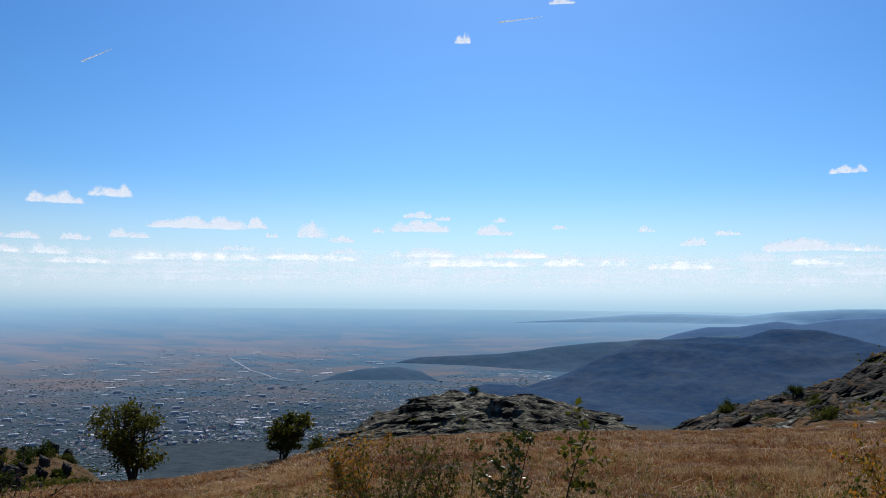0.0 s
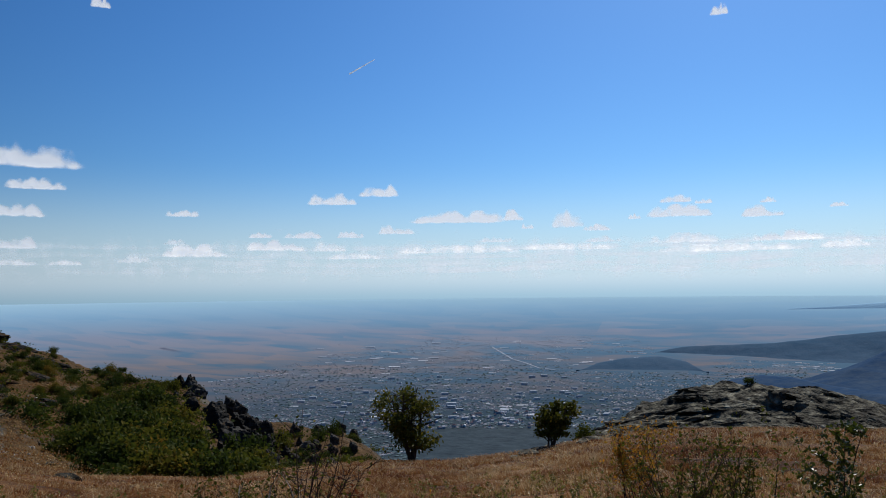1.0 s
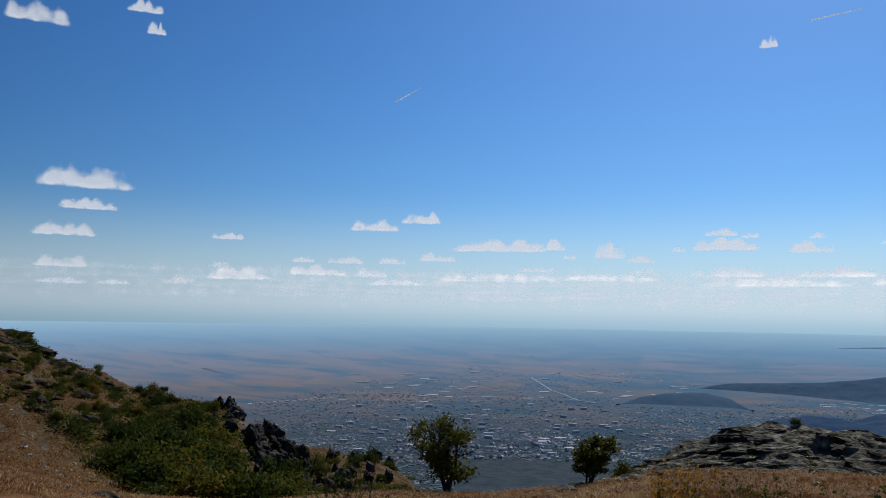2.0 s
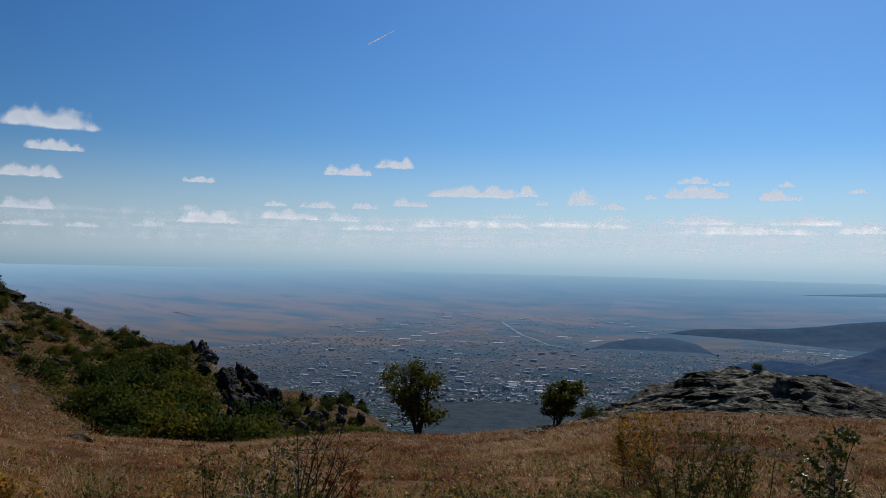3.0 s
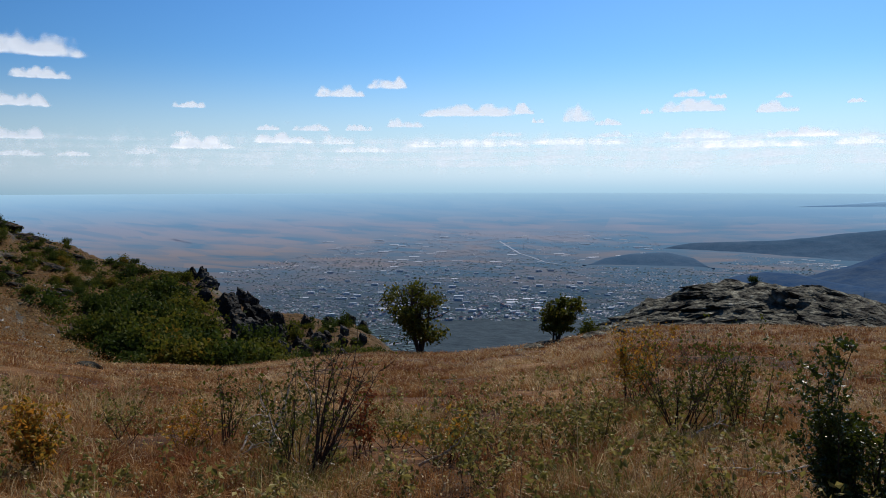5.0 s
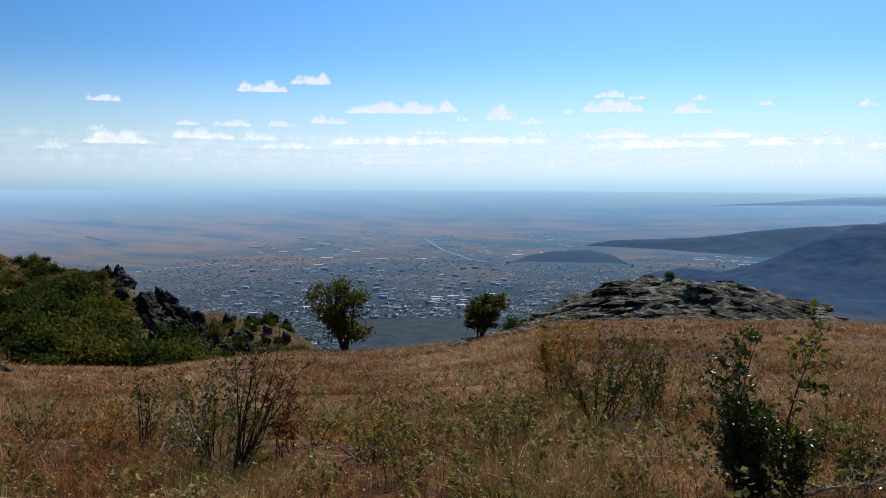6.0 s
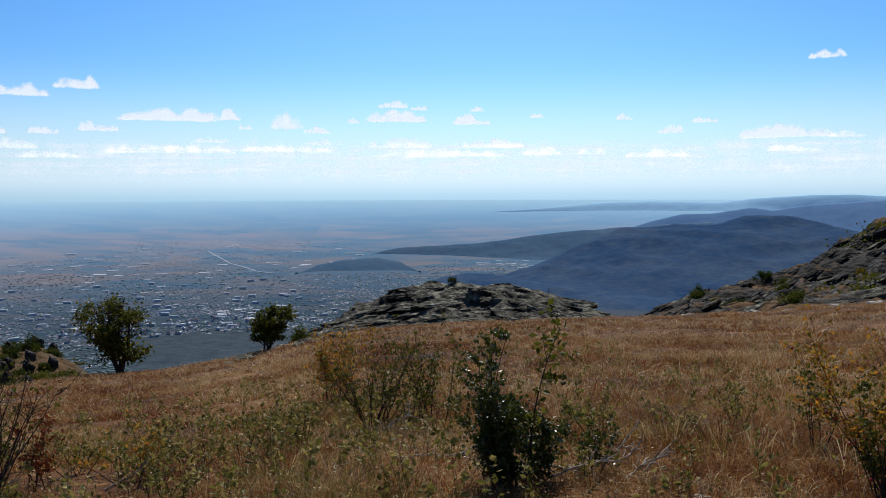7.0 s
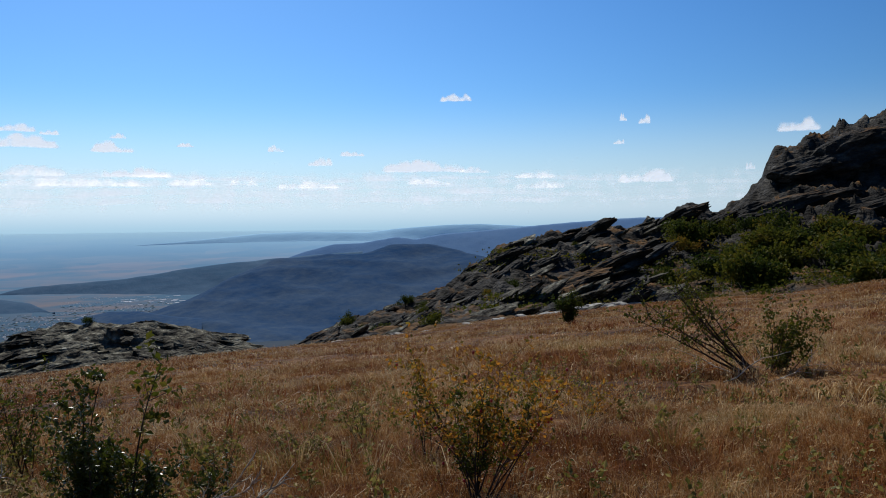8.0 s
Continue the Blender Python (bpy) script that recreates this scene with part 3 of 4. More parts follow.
def rock_at(parent, surf, a, el, size, meshes, rng, lean=0.0, tilt=8, stretch=(1, 1, 1)):
    """One large rock bedded in a slope, its middle at bearing a and angle el."""
    ob = new("boulder", rng.choice(meshes))
    p = surf(a, foot_of(surf, a, el))
    turn = Euler((radians(rng.uniform(-tilt, tilt)), radians(rng.uniform(-tilt, tilt) + lean), radians(a + rng.uniform(-15, 15)))).to_matrix().to_4x4()
    ob.matrix_world = Matrix.Translation(p) @ turn @ Matrix.Diagonal((size * stretch[0], size * stretch[1], size * stretch[2], 1))
    ob.parent = parent
    return ob


rng = random.Random(5)
outcrop = crag("rock_outcrop", [(-15, -9.3), (-12.6, -8.45), (-11, -7.9), (-8.9, -7.15), (-6.1, -6.75), (-3.7, -6.6), (-0.8, -6.4), (1, -6.75), (3, -7.35), (5, -8.1), (6.5, -9.4), (8.2, -10.3), (10.5, -11.2)], [(-15, -9.5), (-11, -9.1), (-2, -9.6), (4, -10.0), (8, -10.5), (10.5, -11.2)], 47, 39.5, "low weathered grey rock outcrop with pale lichen", M_ROCK, 0.3, steps=80, fine=0.1, relief=0.28, rfreq=0.45)
for i in range(150):
    a, t = rng.uniform(-13, 8.4), rng.random() ** 0.8
    stone_on(outcrop, SURFACE["rock_outcrop"], a, t, rng.choice((0.22, 0.35, 0.55, 0.8, 1.0)), LEDGES, rng, 0.5, 8, 12 if a < -5 else -10 if a > 1 else 0)
for a, t, k in ((-5.3, 0.55, 0.62), (-3.8, 0.66, 0.5), (-4.6, 0.6, 0.45), (-10.8, 0.85, 0.4), (3.4, 0.6, 0.5), (4.6, 0.5, 0.45)):
    stone_on(outcrop, SURFACE["rock_outcrop"], a, t, k, BLOCKS, rng, 0.3)

cliff = crag("rock_ridge", [(-75, 9), (-62, 8.4), (-54.2, 6.4), (-52.1, 5.75), (-49.5, 4.9), (-48.0, 4.3), (-46.9, 2.2), (-45.6, 1.0), (-44.35, 0.4), (-42.6, 0.95), (-41, 0.2), (-38.4, -0.55), (-36, -0.8), (-34.2, -0.9), (-32.6, -1.15), (-30.2, -1.9), (-28.7, -2.85), (-26.3, -4.3), (-25, -5.15), (-23.4, -5.8), (-19.9, -6.85), (-16.7, -8.3), (-15.2, -9.0)], [(-75, -2), (-54, -4.2), (-48, -5.3), (-40, -6.0), (-31, -7.0), (-24, -8.0), (-15.2, -9.0)], lambda a: 68 + max(0, -a - 16) * 1.6, lambda a: 45 + max(0, -a - 16) * 0.55, "steep rocky hillside with grey crags and scrub", M_CRAG, 0.3, steps=80, jag=0.12, relief=0.9, rfreq=0.16)
surf = SURFACE["rock_ridge"]
for i in range(190):
    a, t = rng.uniform(-43, -16.5), rng.random() ** 0.8 * 0.95
    k = (0.45 + 0.8 * rng.random()) * (1.5 if a < -28 else 0.9)
    stone_on(cliff, surf, a, t, k, LEDGES if rng.random() < 0.5 else DARK_LEDGES, rng, 0.55, 9, -27)
for i in range(60):
    a = rng.uniform(-45, -17)
    stone_on(cliff, surf, a, rng.uniform(0.86, 0.97), rng.uniform(0.5, 1.1), DARK_LEDGES if i % 2 else BLOCKS, rng, 0.9, 14, -20)
for a, el, k in ((-42.4, 0.2, 2.0), (-41.6, -0.1, 1.6), (-34.0, -1.5, 1.3), (-33.0, -1.9, 1.2), (-30.5, -2.6, 1.5), (-37.6, -3.4, 2.2), (-39.4, -3.2, 2.2), (-35.5, -4.4, 2.0), (-44.6, -0.4, 2.2), (-45.6, -0.2, 2.0)):
    rock_at(cliff, surf, a, el, k, DARK_LEDGES, rng, -25)
# the great bluff and the step below it
for a, el, k, st in ((-53.6, 3.2, 5.6, (1.1, 0.8, 1.2)), (-58.5, 4.2, 6.5, (1.2, 0.8, 1.2)), (-49.8, 2.7, 3.0, (1.0, 0.9, 0.95)), (-49.6, 0.4, 3.4, (1.3, 0.7, 0.8)), (-53.5, 0.4, 3.2, (1.2, 0.7, 0.6)), (-46.6, 0.2, 2.2, (0.9, 0.8, 0.9))):
    rock_at(cliff, surf, a, el, k, BLUFFS, rng, -14, 4, st)
for i in range(46):
    stone_on(cliff, surf, rng.uniform(-43, -18), rng.uniform(0.0, 0.05), rng.uniform(0.25, 0.6), PALE_STONES, rng, 0.3)
for i in range(40):
    stone_on(cliff, surf, rng.uniform(-42.5, -33), rng.uniform(0.0, 0.07), rng.uniform(0.3, 0.85), PALE_STONES, rng, 0.25)

hillside = crag("scrub_hillside", [(21.5, -12.6), (23.1, -11.1), (25.1, -9.9), (28.3, -9.15), (31.0, -8.9), (33.4, -7.9), (34.8, -6.7), (36.3, -6.3), (39.5, -5.4), (41.6, -5.0), (43.4, -3.95), (46.2, -3.15), (47.5, -2.2), (49.3, -1.3), (60, 1), (75, 3)], [(21.5, -12.9), (34, -13.2), (42, -12.0), (48, -9.9), (60, -7), (75, -5)], lambda a: 88 + (a - 22) * 1.7, lambda a: 46.0, "scrubby hillside with crags and bare brown turf", M_ROCK_SOIL, 0.25, relief=0.4)
surf = SURFACE["scrub_hillside"]
# upright dark crags that end the hillside
for a, el, k in ((35.5, -6.7, 1.05), (34.9, -7.3, 1.1), (35.9, -6.6, 0.8), (33.7, -8.8, 1.35), (33.9, -9.4, 1.3), (32.7, -8.5, 1.2), (32.2, -8.8, 1.15), (33.1, -9.9, 1.2), (31.7, -9.4, 1.0), (31.2, -9.9, 0.95), (32.2, -10.6, 1.2), (31.2, -11.0, 1.0), (30.4, -10.2, 0.9), (32.9, -11.0, 1.2), (30.4, -11.2, 0.9), (29.3, -10.9, 0.8), (28.5, -10.1, 0.7), (26.9, -10.4, 0.75), (25.3, -10.1, 0.75), (24.4, -10.6, 0.65), (27.6, -11.3, 0.7), (26.0, -11.6, 0.6), (30.0, -12.0, 0.7), (28.4, -12.2, 0.6)):
    rock_at(hillside, surf, a, el + 0.25, k * 1.35, PILLARS, rng, 6, 9)
    rock_at(hillside, surf, a + rng.uniform(-0.5, 0.5), el - 0.5, k * rng.uniform(0.8, 1.1), PILLARS, rng, 6, 12)
for a, t, k in ((47.6, 0.97, 2.6), (46.7, 0.96, 2.0), (48.8, 0.97, 2.8), (49.8, 0.98, 3.0), (45.6, 0.95, 1.6), (43.4, 0.95, 1.3), (42.6, 0.96, 1.1), (44.4, 0.93, 1.2), (41.2, 0.95, 0.9), (40.3, 0.96, 0.8)):
    for q in range(3):
        stone_on(hillside, surf, a + rng.uniform(-0.7, 0.7), min(1, t + rng.uniform(-0.08, 0.02)), k * rng.uniform(0.5, 1.0), DARK_LEDGES, rng, 0.6, 14, 12)
for a, el, k in ((42.6, -8.2, 0.6), (41.7, -8.9, 0.75), (41.0, -9.3, 0.6), (39.8, -9.9, 1.0), (39.3, -10.7, 0.8), (38.7, -11.3, 0.9), (37.2, -10.6, 0.8), (36.6, -11.6, 0.8), (38.0, -12.1, 0.6), (44.0, -7.4, 0.6)):
    rock_at(hillside, surf, a, el + 0.3, k * 1.35, BLOCKS, rng, 10, 12, (1.2, 1, 0.8))
for i in range(110):
    a = rng.uniform(36, 50)
    stone_on(hillside, surf, a, rng.uniform(0.0, 0.6), rng.choice((0.15, 0.2, 0.3, 0.5)), SLABS if i % 2 else PALE_STONES, rng, 0.3)


# ---- plants ----
def tube(points, r0, r1, sides, verts, faces):
    base = len(verts)
    n = len(points)
    for i, p in enumerate(points):
        d = (points[min(i + 1, n - 1)] - points[max(i - 1, 0)]).normalized()
        u = d.orthogonal().normalized()
        w = d.cross(u)
        r = r0 + (r1 - r0) * i / (n - 1)
        for j in range(sides):
            t = 2 * math.pi * j / sides
            verts.append(p + u * (r * math.cos(t)) + w * (r * math.sin(t)))
    for i in range(n - 1):
        for j in range(sides):
            k = (j + 1) % sides
            faces.append((base + i * sides + j, base + i * sides + k, base + (i + 1) * sides + k, base + (i + 1) * sides + j))


def shoot(start, way, length, rng, bend=0.25, up=0.0, n=6):
    pts, p, d = [start.copy()], start.copy(), way.normalized()
    for _ in range(n):
        d = (d + Vector((rng.uniform(-1, 1), rng.uniform(-1, 1), rng.uniform(-1, 1) + up)) * bend).normalized()
        p = p + d * (length / n)
        pts.append(p.copy())
    return pts


def leaf_mesh(name, centres, size, mat, seed, long=1.7):
    """Folded leaf blades at the given places."""
    g = np.random.default_rng(seed)
    c = np.array(centres, dtype=float).reshape(-1, 3)
    n = len(c)
    d = g.normal(size=(n, 3))
    d /= np.linalg.norm(d, axis=1)[:, None]
    e = np.cross(d, g.normal(size=(n, 3)))
    e /= np.linalg.norm(e, axis=1)[:, None]
    f = np.cross(d, e)
    k = (size * g.uniform(0.6, 1.3, n))[:, None]
    v = np.stack([c - d * k * long * 0.5, c + e * k * 0.5 + f * k * 0.15, c + d * k * long * 0.5, c - e * k * 0.5 + f * k * 0.15], 1).reshape(-1, 3)
    me = bpy.data.meshes.new(name)
    i = np.arange(n)[:, None] * 4
    me.from_pydata(v.tolist(), [], np.concatenate([i + np.array([[0, 1, 2]]), i + np.array([[0, 2, 3]])]).tolist())
    me.materials.append(mat)
    me.update()
    return me


def part(name, me, parent, label="", m=None):
    ob = new(name, me)
    ob.parent = parent
    if m is not None:
        ob.matrix_basis = m
    return tagged(ob, label)


def thing(name, place, label, category, group="", kind="", turn=0.0):
    ob = new(name)
    ob.matrix_basis = Matrix.Translation(place) @ Matrix.Rotation(radians(turn), 4, "Z")
    ob.empty_display_size = 0.1
    return tagged(ob, label, category, group, kind)


def on_ground(az, r, sink=0.02):
    return at(az, r, ground(az, r) - sink)


def tree(az, r, height, spread, label, seed, lean=0.0, leaves=2600, stems=3, low=0.25, leaf=0.13, gaps=-0.12):
    rng = random.Random(seed)
    ob = thing("tree", on_ground(az, r, 0.15), label, "tree", "trees on the brow", turn=az)
    centres, ends = [], []
    for k in range(stems):
        verts, faces = [], []
        d = Vector((lean + rng.uniform(-0.28, 0.28), rng.uniform(-0.25, 0.25), 1))
        trunk = shoot(Vector((rng.uniform(-0.12, 0.12), rng.uniform(-0.1, 0.1), 0)), d, height * rng.uniform(0.8, 0.95), rng, 0.12, 0.25, 9)
        tube(trunk, 0.022 * height, 0.006 * height, 7, verts, faces)
        for q in range(13):
            b = trunk[rng.randrange(2, 9)]
            t = rng.uniform(0, 2 * math.pi)
            limb = shoot(b, Vector((math.cos(t), math.sin(t), rng.uniform(0.1, 0.9))), spread * rng.uniform(0.3, 0.6), rng, 0.22, 0.15, 5)
            tube(limb, 0.009 * height, 0.002 * height, 5, verts, faces)
            ends += limb[2:]
            for _ in range(2):
                tw = shoot(limb[3], Vector((math.cos(t + rng.uniform(-1, 1)), math.sin(t + rng.uniform(-1, 1)), rng.uniform(-0.1, 0.8))), spread * 0.22, rng, 0.3, 0.1, 4)
                tube(tw, 0.003 * height, 0.001 * height, 4, verts, faces)
                ends += tw[1:]
        ends += trunk[6:]
        part("trunk", mesh("trunk", verts, faces, [M_BARK]), ob)
    for e in ends:
        if e.z < low * height or noise.noise(e * 1.7 + Vector((seed, 0, 0))) < gaps:
            continue
        for _ in range(max(1, leaves // len(ends))):
            centres.append(e + Vector((rng.gauss(0, 1), rng.gauss(0, 1), rng.gauss(0, 0.8))) * spread * 0.075)
    part("crown", leaf_mesh("crown", centres, leaf, M_LEAF, seed), ob)
    return ob


tree(20.5, 41.5, 4.1, 2.5, "small round-crowned deciduous tree, dark against the light", 3, 0.0, 5600, 5, 0.12, 0.12)
tree(11.0, 37.0, 2.45, 1.35, "small leaning green tree beside the rock outcrop", 8, 0.3, 4200, 4, 0.3, 0.1, -0.6)


def clump_mesh(seed, n=950, leaf=0.115):
    g = np.random.default_rng(seed)
    lobes = g.normal(size=(9, 3)) * (0.42, 0.42, 0.26) + (0, 0, 0.5)
    c = lobes[g.integers(0, 9, n)] + g.normal(size=(n, 3)) * 0.2
    c[:, 2] = np.abs(c[:, 2])
    return leaf_mesh("foliage", c, leaf, M_SHRUB, seed, 1.4)


CLUMPS = [clump_mesh(40 + i) for i in range(6)]


def wild_shrub(p, size, rng, label, group):
    ob = new("shrub", rng.choice(CLUMPS))
    ob.matrix_world = Matrix.Translation(p - Vector((0, 0, 0.15 * size))) @ Matrix.Rotation(rng.uniform(0, 6.3), 4, "Z") @ Matrix.Diagonal((size, size, size * rng.uniform(0.8, 1.25), 1))
    return tagged(ob, label, "shrub", group)


rng = random.Random(11)
surf = SURFACE["scrub_hillside"]
made = 0
while made < 165:
    a, s = rng.uniform(23, 50), rng.uniform(0.02, 1.0)
    p = surf(a, s)
    el = math.degrees(math.atan2(p.z - EYE, p.xy.length))
    bare = el < -5.2 - (48 - a) * 1.02 or (a > 43.5 and s < 0.9 and rng.random() < 0.75)
    if bare or (30.0 < a < 35.6 and el > -11.6) or (a > 41.5 and s > 0.5 and rng.random() < 0.6) or (a < 30 and rng.random() < 0.72):
        continue
    wild_shrub(p, rng.choice((0.8, 1.1, 1.5, 1.9, 2.2)) * (0.6 + p.xy.length / 160) * (0.45 if s > 0.66 or a < 30 else 1.0), rng, "dense green scrub bush turning yellow on the hillside", "scrub on the hillside")
    made += 1
for i in range(105):
    a = rng.uniform(40.5, 51)
    wild_shrub(surf(a, foot_of(surf, a, rng.uniform(-7.2, -3.6) + (a - 45) * 0.3)), rng.uniform(0.4, 1.0), rng, "small dark green bush among rocks on the hillside", "scrub on the hillside")
for i in range(34):
    a = rng.uniform(41.5, 51)
    rock_at(hillside, surf, a, rng.uniform(-7.0, -4.0) + (a - 45) * 0.3, rng.uniform(0.4, 1.1), DARK_LEDGES, rng, 14, 12)
for a in (39.6, 36.9, 36.3, 43.6):
    wild_shrub(surf(a, 1.0), 0.75, rng, "small dark bush on the skyline of the hillside", "scrub on the hillside")
surf = SURFACE["rock_ridge"]
made = 0
while made < 95:
    a = rng.uniform(-60, -41.5) if rng.random() < 0.72 else rng.uniform(-41, -19)
    s = foot_of(surf, a, rng.uniform(-4.6, -0.9)) if a < -41 else rng.uniform(0.1, 0.9)
    p = surf(a, s)
    wild_shrub(p, rng.uniform(1.1, 2.3) if a < -41 else rng.uniform(0.4, 0.9), rng, "dark green scrub bush among rocks on the slope", "scrub on the rocky ridge")
    made += 1
wild_shrub(SURFACE["rock_outcrop"](-2.2, 1.0), 0.4, rng, "small dark bush on top of the rock outcrop", "")
wild_shrub(SURFACE["rock_outcrop"](8.6, 0.3), 0.7, rng, "low bush at the foot of the rock outcrop", "")
for i in range(18):
    a = rng.uniform(21.5, 33)
    wild_shrub(on_ground(a, rng.uniform(45, 60)), rng.uniform(0.6, 1.3), rng, "dark scrub bush just below the brow", "scrub below the brow")


def bush(name, az, r, height, width, label, category, seed, stems=8, leaves=600, leaf=0.03, mat=None, bark=None, lean=0.0, twigs=9, spread=0.6, thick=0.009, fruit=0, cover=0.25):
    """A shrub of several thin stems with side twigs, its leaves along them."""
    rng = random.Random(seed)
    ob = thing(name, on_ground(az, r, 0.01), label, category, turn=az)
    points = []
    for k in range(stems):
        verts, faces = [], []
        t = rng.uniform(-1, 1)
        d = Vector((t * spread + lean, rng.uniform(-0.5, 0.5) * spread, 1))
        length = height * rng.uniform(0.65, 1.08) * math.hypot(1, 0.4 * t)
        stem = shoot(Vector((rng.uniform(-0.2, 0.2) * width, rng.uniform(-0.12, 0.12), 0)), d, length, rng, 0.11, 0.05, 9)
        tube(stem, thick * rng.uniform(0.7, 1.2), thick * 0.2, 6, verts, faces)
        for q in range(twigs):
            i = rng.randrange(1 if cover < 0.1 else 3, 10)
            w = rng.uniform(0, 6.28)
            tw = shoot(stem[i], Vector((math.cos(w), math.sin(w), rng.uniform(0.1, 1.3))), height * rng.uniform(0.1, 0.34), rng, 0.25, 0.1, 5)
            tube(tw, thick * 0.35, thick * 0.1, 4, verts, faces)
            points += tw[1:]
        points += stem[1 if cover < 0.1 else 4:]
        part("stem", mesh("stem", verts, faces, [bark or M_TWIG]), ob)
    if leaves:
        chosen = [p for p in points if p.z > cover * height or rng.random() < 0.3]
        centres = [rng.choice(chosen) + Vector((rng.gauss(0, 1), rng.gauss(0, 1), rng.gauss(0, 1))) * leaf * 0.9 for _ in range(leaves)]
        part("foliage", leaf_mesh("foliage", centres, leaf, mat or M_LEAF, seed), ob)
    for k in range(fruit):
        bm = bmesh.new()
        bmesh.ops.create_icosphere(bm, subdivisions=2, radius=0.009)
        for v in bm.verts:
            v.co.z *= 1.35
            if v.co.z < -0.009:
                v.co.x *= 0.5
                v.co.y *= 0.5
        me = bpy.data.meshes.new("rose_hip")
        bm.to_mesh(me)
        bm.free()
        me.materials.append(M_HIP)
        part("rose_hip", me, ob, "red rose hip", Matrix.Translation(rng.choice(points) - Vector((0, 0, 0.015))))
    return ob


bush("evergreen_bush", -6.2, 4.45, 0.5, 0.4, "dark glossy-leaved evergreen bush in dry grass", "bush", 1, 15, 6400, 0.016, M_GLOSSY, None, 0.03, 13, 0.3, 0.008, cover=0.05)
bush("evergreen_bush", -5.3, 4.5, 0.82, 0.12, "tall glossy-leaved evergreen shoots", "bush", 23, 3, 1500, 0.016, M_GLOSSY, None, 0.0, 13, 0.08, 0.008, cover=0.05)
bush("evergreen_bush", -8.4, 4.6, 0.44, 0.45, "low dark glossy-leaved bush with dead twigs", "bush", 2, 9, 2000, 0.017, M_GLOSSY, None, 0.05, 10, 0.55, 0.006, cover=0.05)
bush("evergreen_bush", -12.6, 4.9, 0.42, 0.12, "sparse glossy-leaved shoots over dead branches", "bush", 22, 4, 420, 0.018, M_GLOSSY, None, 0.15, 8, 0.4, 0.005, cover=0.15)
bush("sapling", -7.6, 4.5, 1.2, 0.05, "thin upright sapling with sparse green leaves", "sapling", 3, 1, 170, 0.028, M_LEAF, M_BARK, 0.3, 10, 0.05, 0.009, cover=0.45)
bush("twiggy_shrub", 30.0, 5.4, 0.95, 0.3, "nearly bare dark twiggy shrub", "shrub", 4, 13, 160, 0.02, M_LEAF, None, 0.3, 12, 0.3, 0.008, cover=0.3)
bush("twiggy_shrub", 31.8, 5.6, 0.8, 0.4, "thin twiggy shrub with a few small leaves", "shrub", 5, 9, 520, 0.019, M_LEAF, None, 0.05, 12, 0.35, 0.005)
bush("twiggy_shrub", 35.9, 7.2, 0.72, 0.5, "low bare twiggy shrub among dry grass", "shrub", 6, 11, 260, 0.022, M_LEAF, None, 0.2, 11, 0.6, 0.006)
bush("rust_shrub", 26.4, 6.2, 0.5, 0.4, "low shrub with rust-red leaves", "shrub", 17, 8, 420, 0.022, M_RUST, None, 0.1, 9, 0.5, 0.005)
bush("twiggy_shrub", 3.3, 6.8, 0.85, 0.6, "sparse shrub with dark stems and yellowing leaves", "shrub", 7, 16, 800, 0.02, M_LEAF, None, 0.0, 12, 0.6, 0.006)
bush("yellow_shrub", 6.5, 9.1, 0.9, 0.5, "thin-leaved shrub with yellow-green foliage", "shrub", 8, 12, 1300, 0.024, M_YELLOW, None, 0.0, 12, 0.3, 0.006)
bush("twiggy_shrub", 0.2, 7.2, 0.8, 0.6, "thin upright stems with a few leaves", "shrub", 9, 11, 620, 0.022, M_LEAF, None, 0.1, 11, 0.55, 0.006)
bush("sapling", -1.6, 6.9, 0.95, 0.05, "thin bare sapling leaning over a shrub", "sapling", 18, 1, 60, 0.026, M_LEAF, None, 0.25, 7, 0.05, 0.006, cover=0.5)
bush("rose_bush", -32.0, 5.0, 0.95, 0.3, "wild rose bush with orange leaves and red hips", "rose bush", 10, 12, 2300, 0.019, M_YELLOW, None, -0.05, 14, 0.75, 0.006, fruit=46, cover=0.42)
bush("rose_bush", -31.8, 4.95, 0.66, 0.3, "wild rose shoots with green leaves", "rose bush", 11, 7, 1200, 0.019, M_LEAF, None, 0.05, 11, 0.55, 0.006, cover=0.1)
bush("rose_bush", -27.6, 6.2, 0.8, 0.2, "arching wild rose shoots with few leaves", "rose bush", 19, 5, 320, 0.022, M_LEAF, None, 0.1, 9, 0.5, 0.005, cover=0.3)
bush("yellow_shrub", 47.4, 6.2, 0.5, 0.5, "leafy shrub turning yellow at the meadow's edge", "shrub", 12, 12, 1600, 0.024, M_YELLOW, None, -0.1, 11, 0.5, 0.006)
bush("sprawling_shrub", -48.0, 12.2, 1.75, 0.9, "sprawling dark shrub with crooked bare branches", "shrub", 14, 8, 1500, 0.032, M_LEAF, None, -1.2, 14, 0.7, 0.017)
bush("sprawling_shrub", -49.6, 12.0, 0.95, 1.0, "low green shrub with dead grey branches", "shrub", 15, 11, 1900, 0.03, M_LEAF, None, 0.15, 11, 0.75, 0.009, cover=0.05)
bush("round_shrub", -35.0, 35.0, 1.15, 0.9, "small round yellow-green shrub before the rocks", "shrub", 16, 14, 2300, 0.06, M_SHRUB, None, 0.0, 10, 0.55, 0.012, cover=0.0)


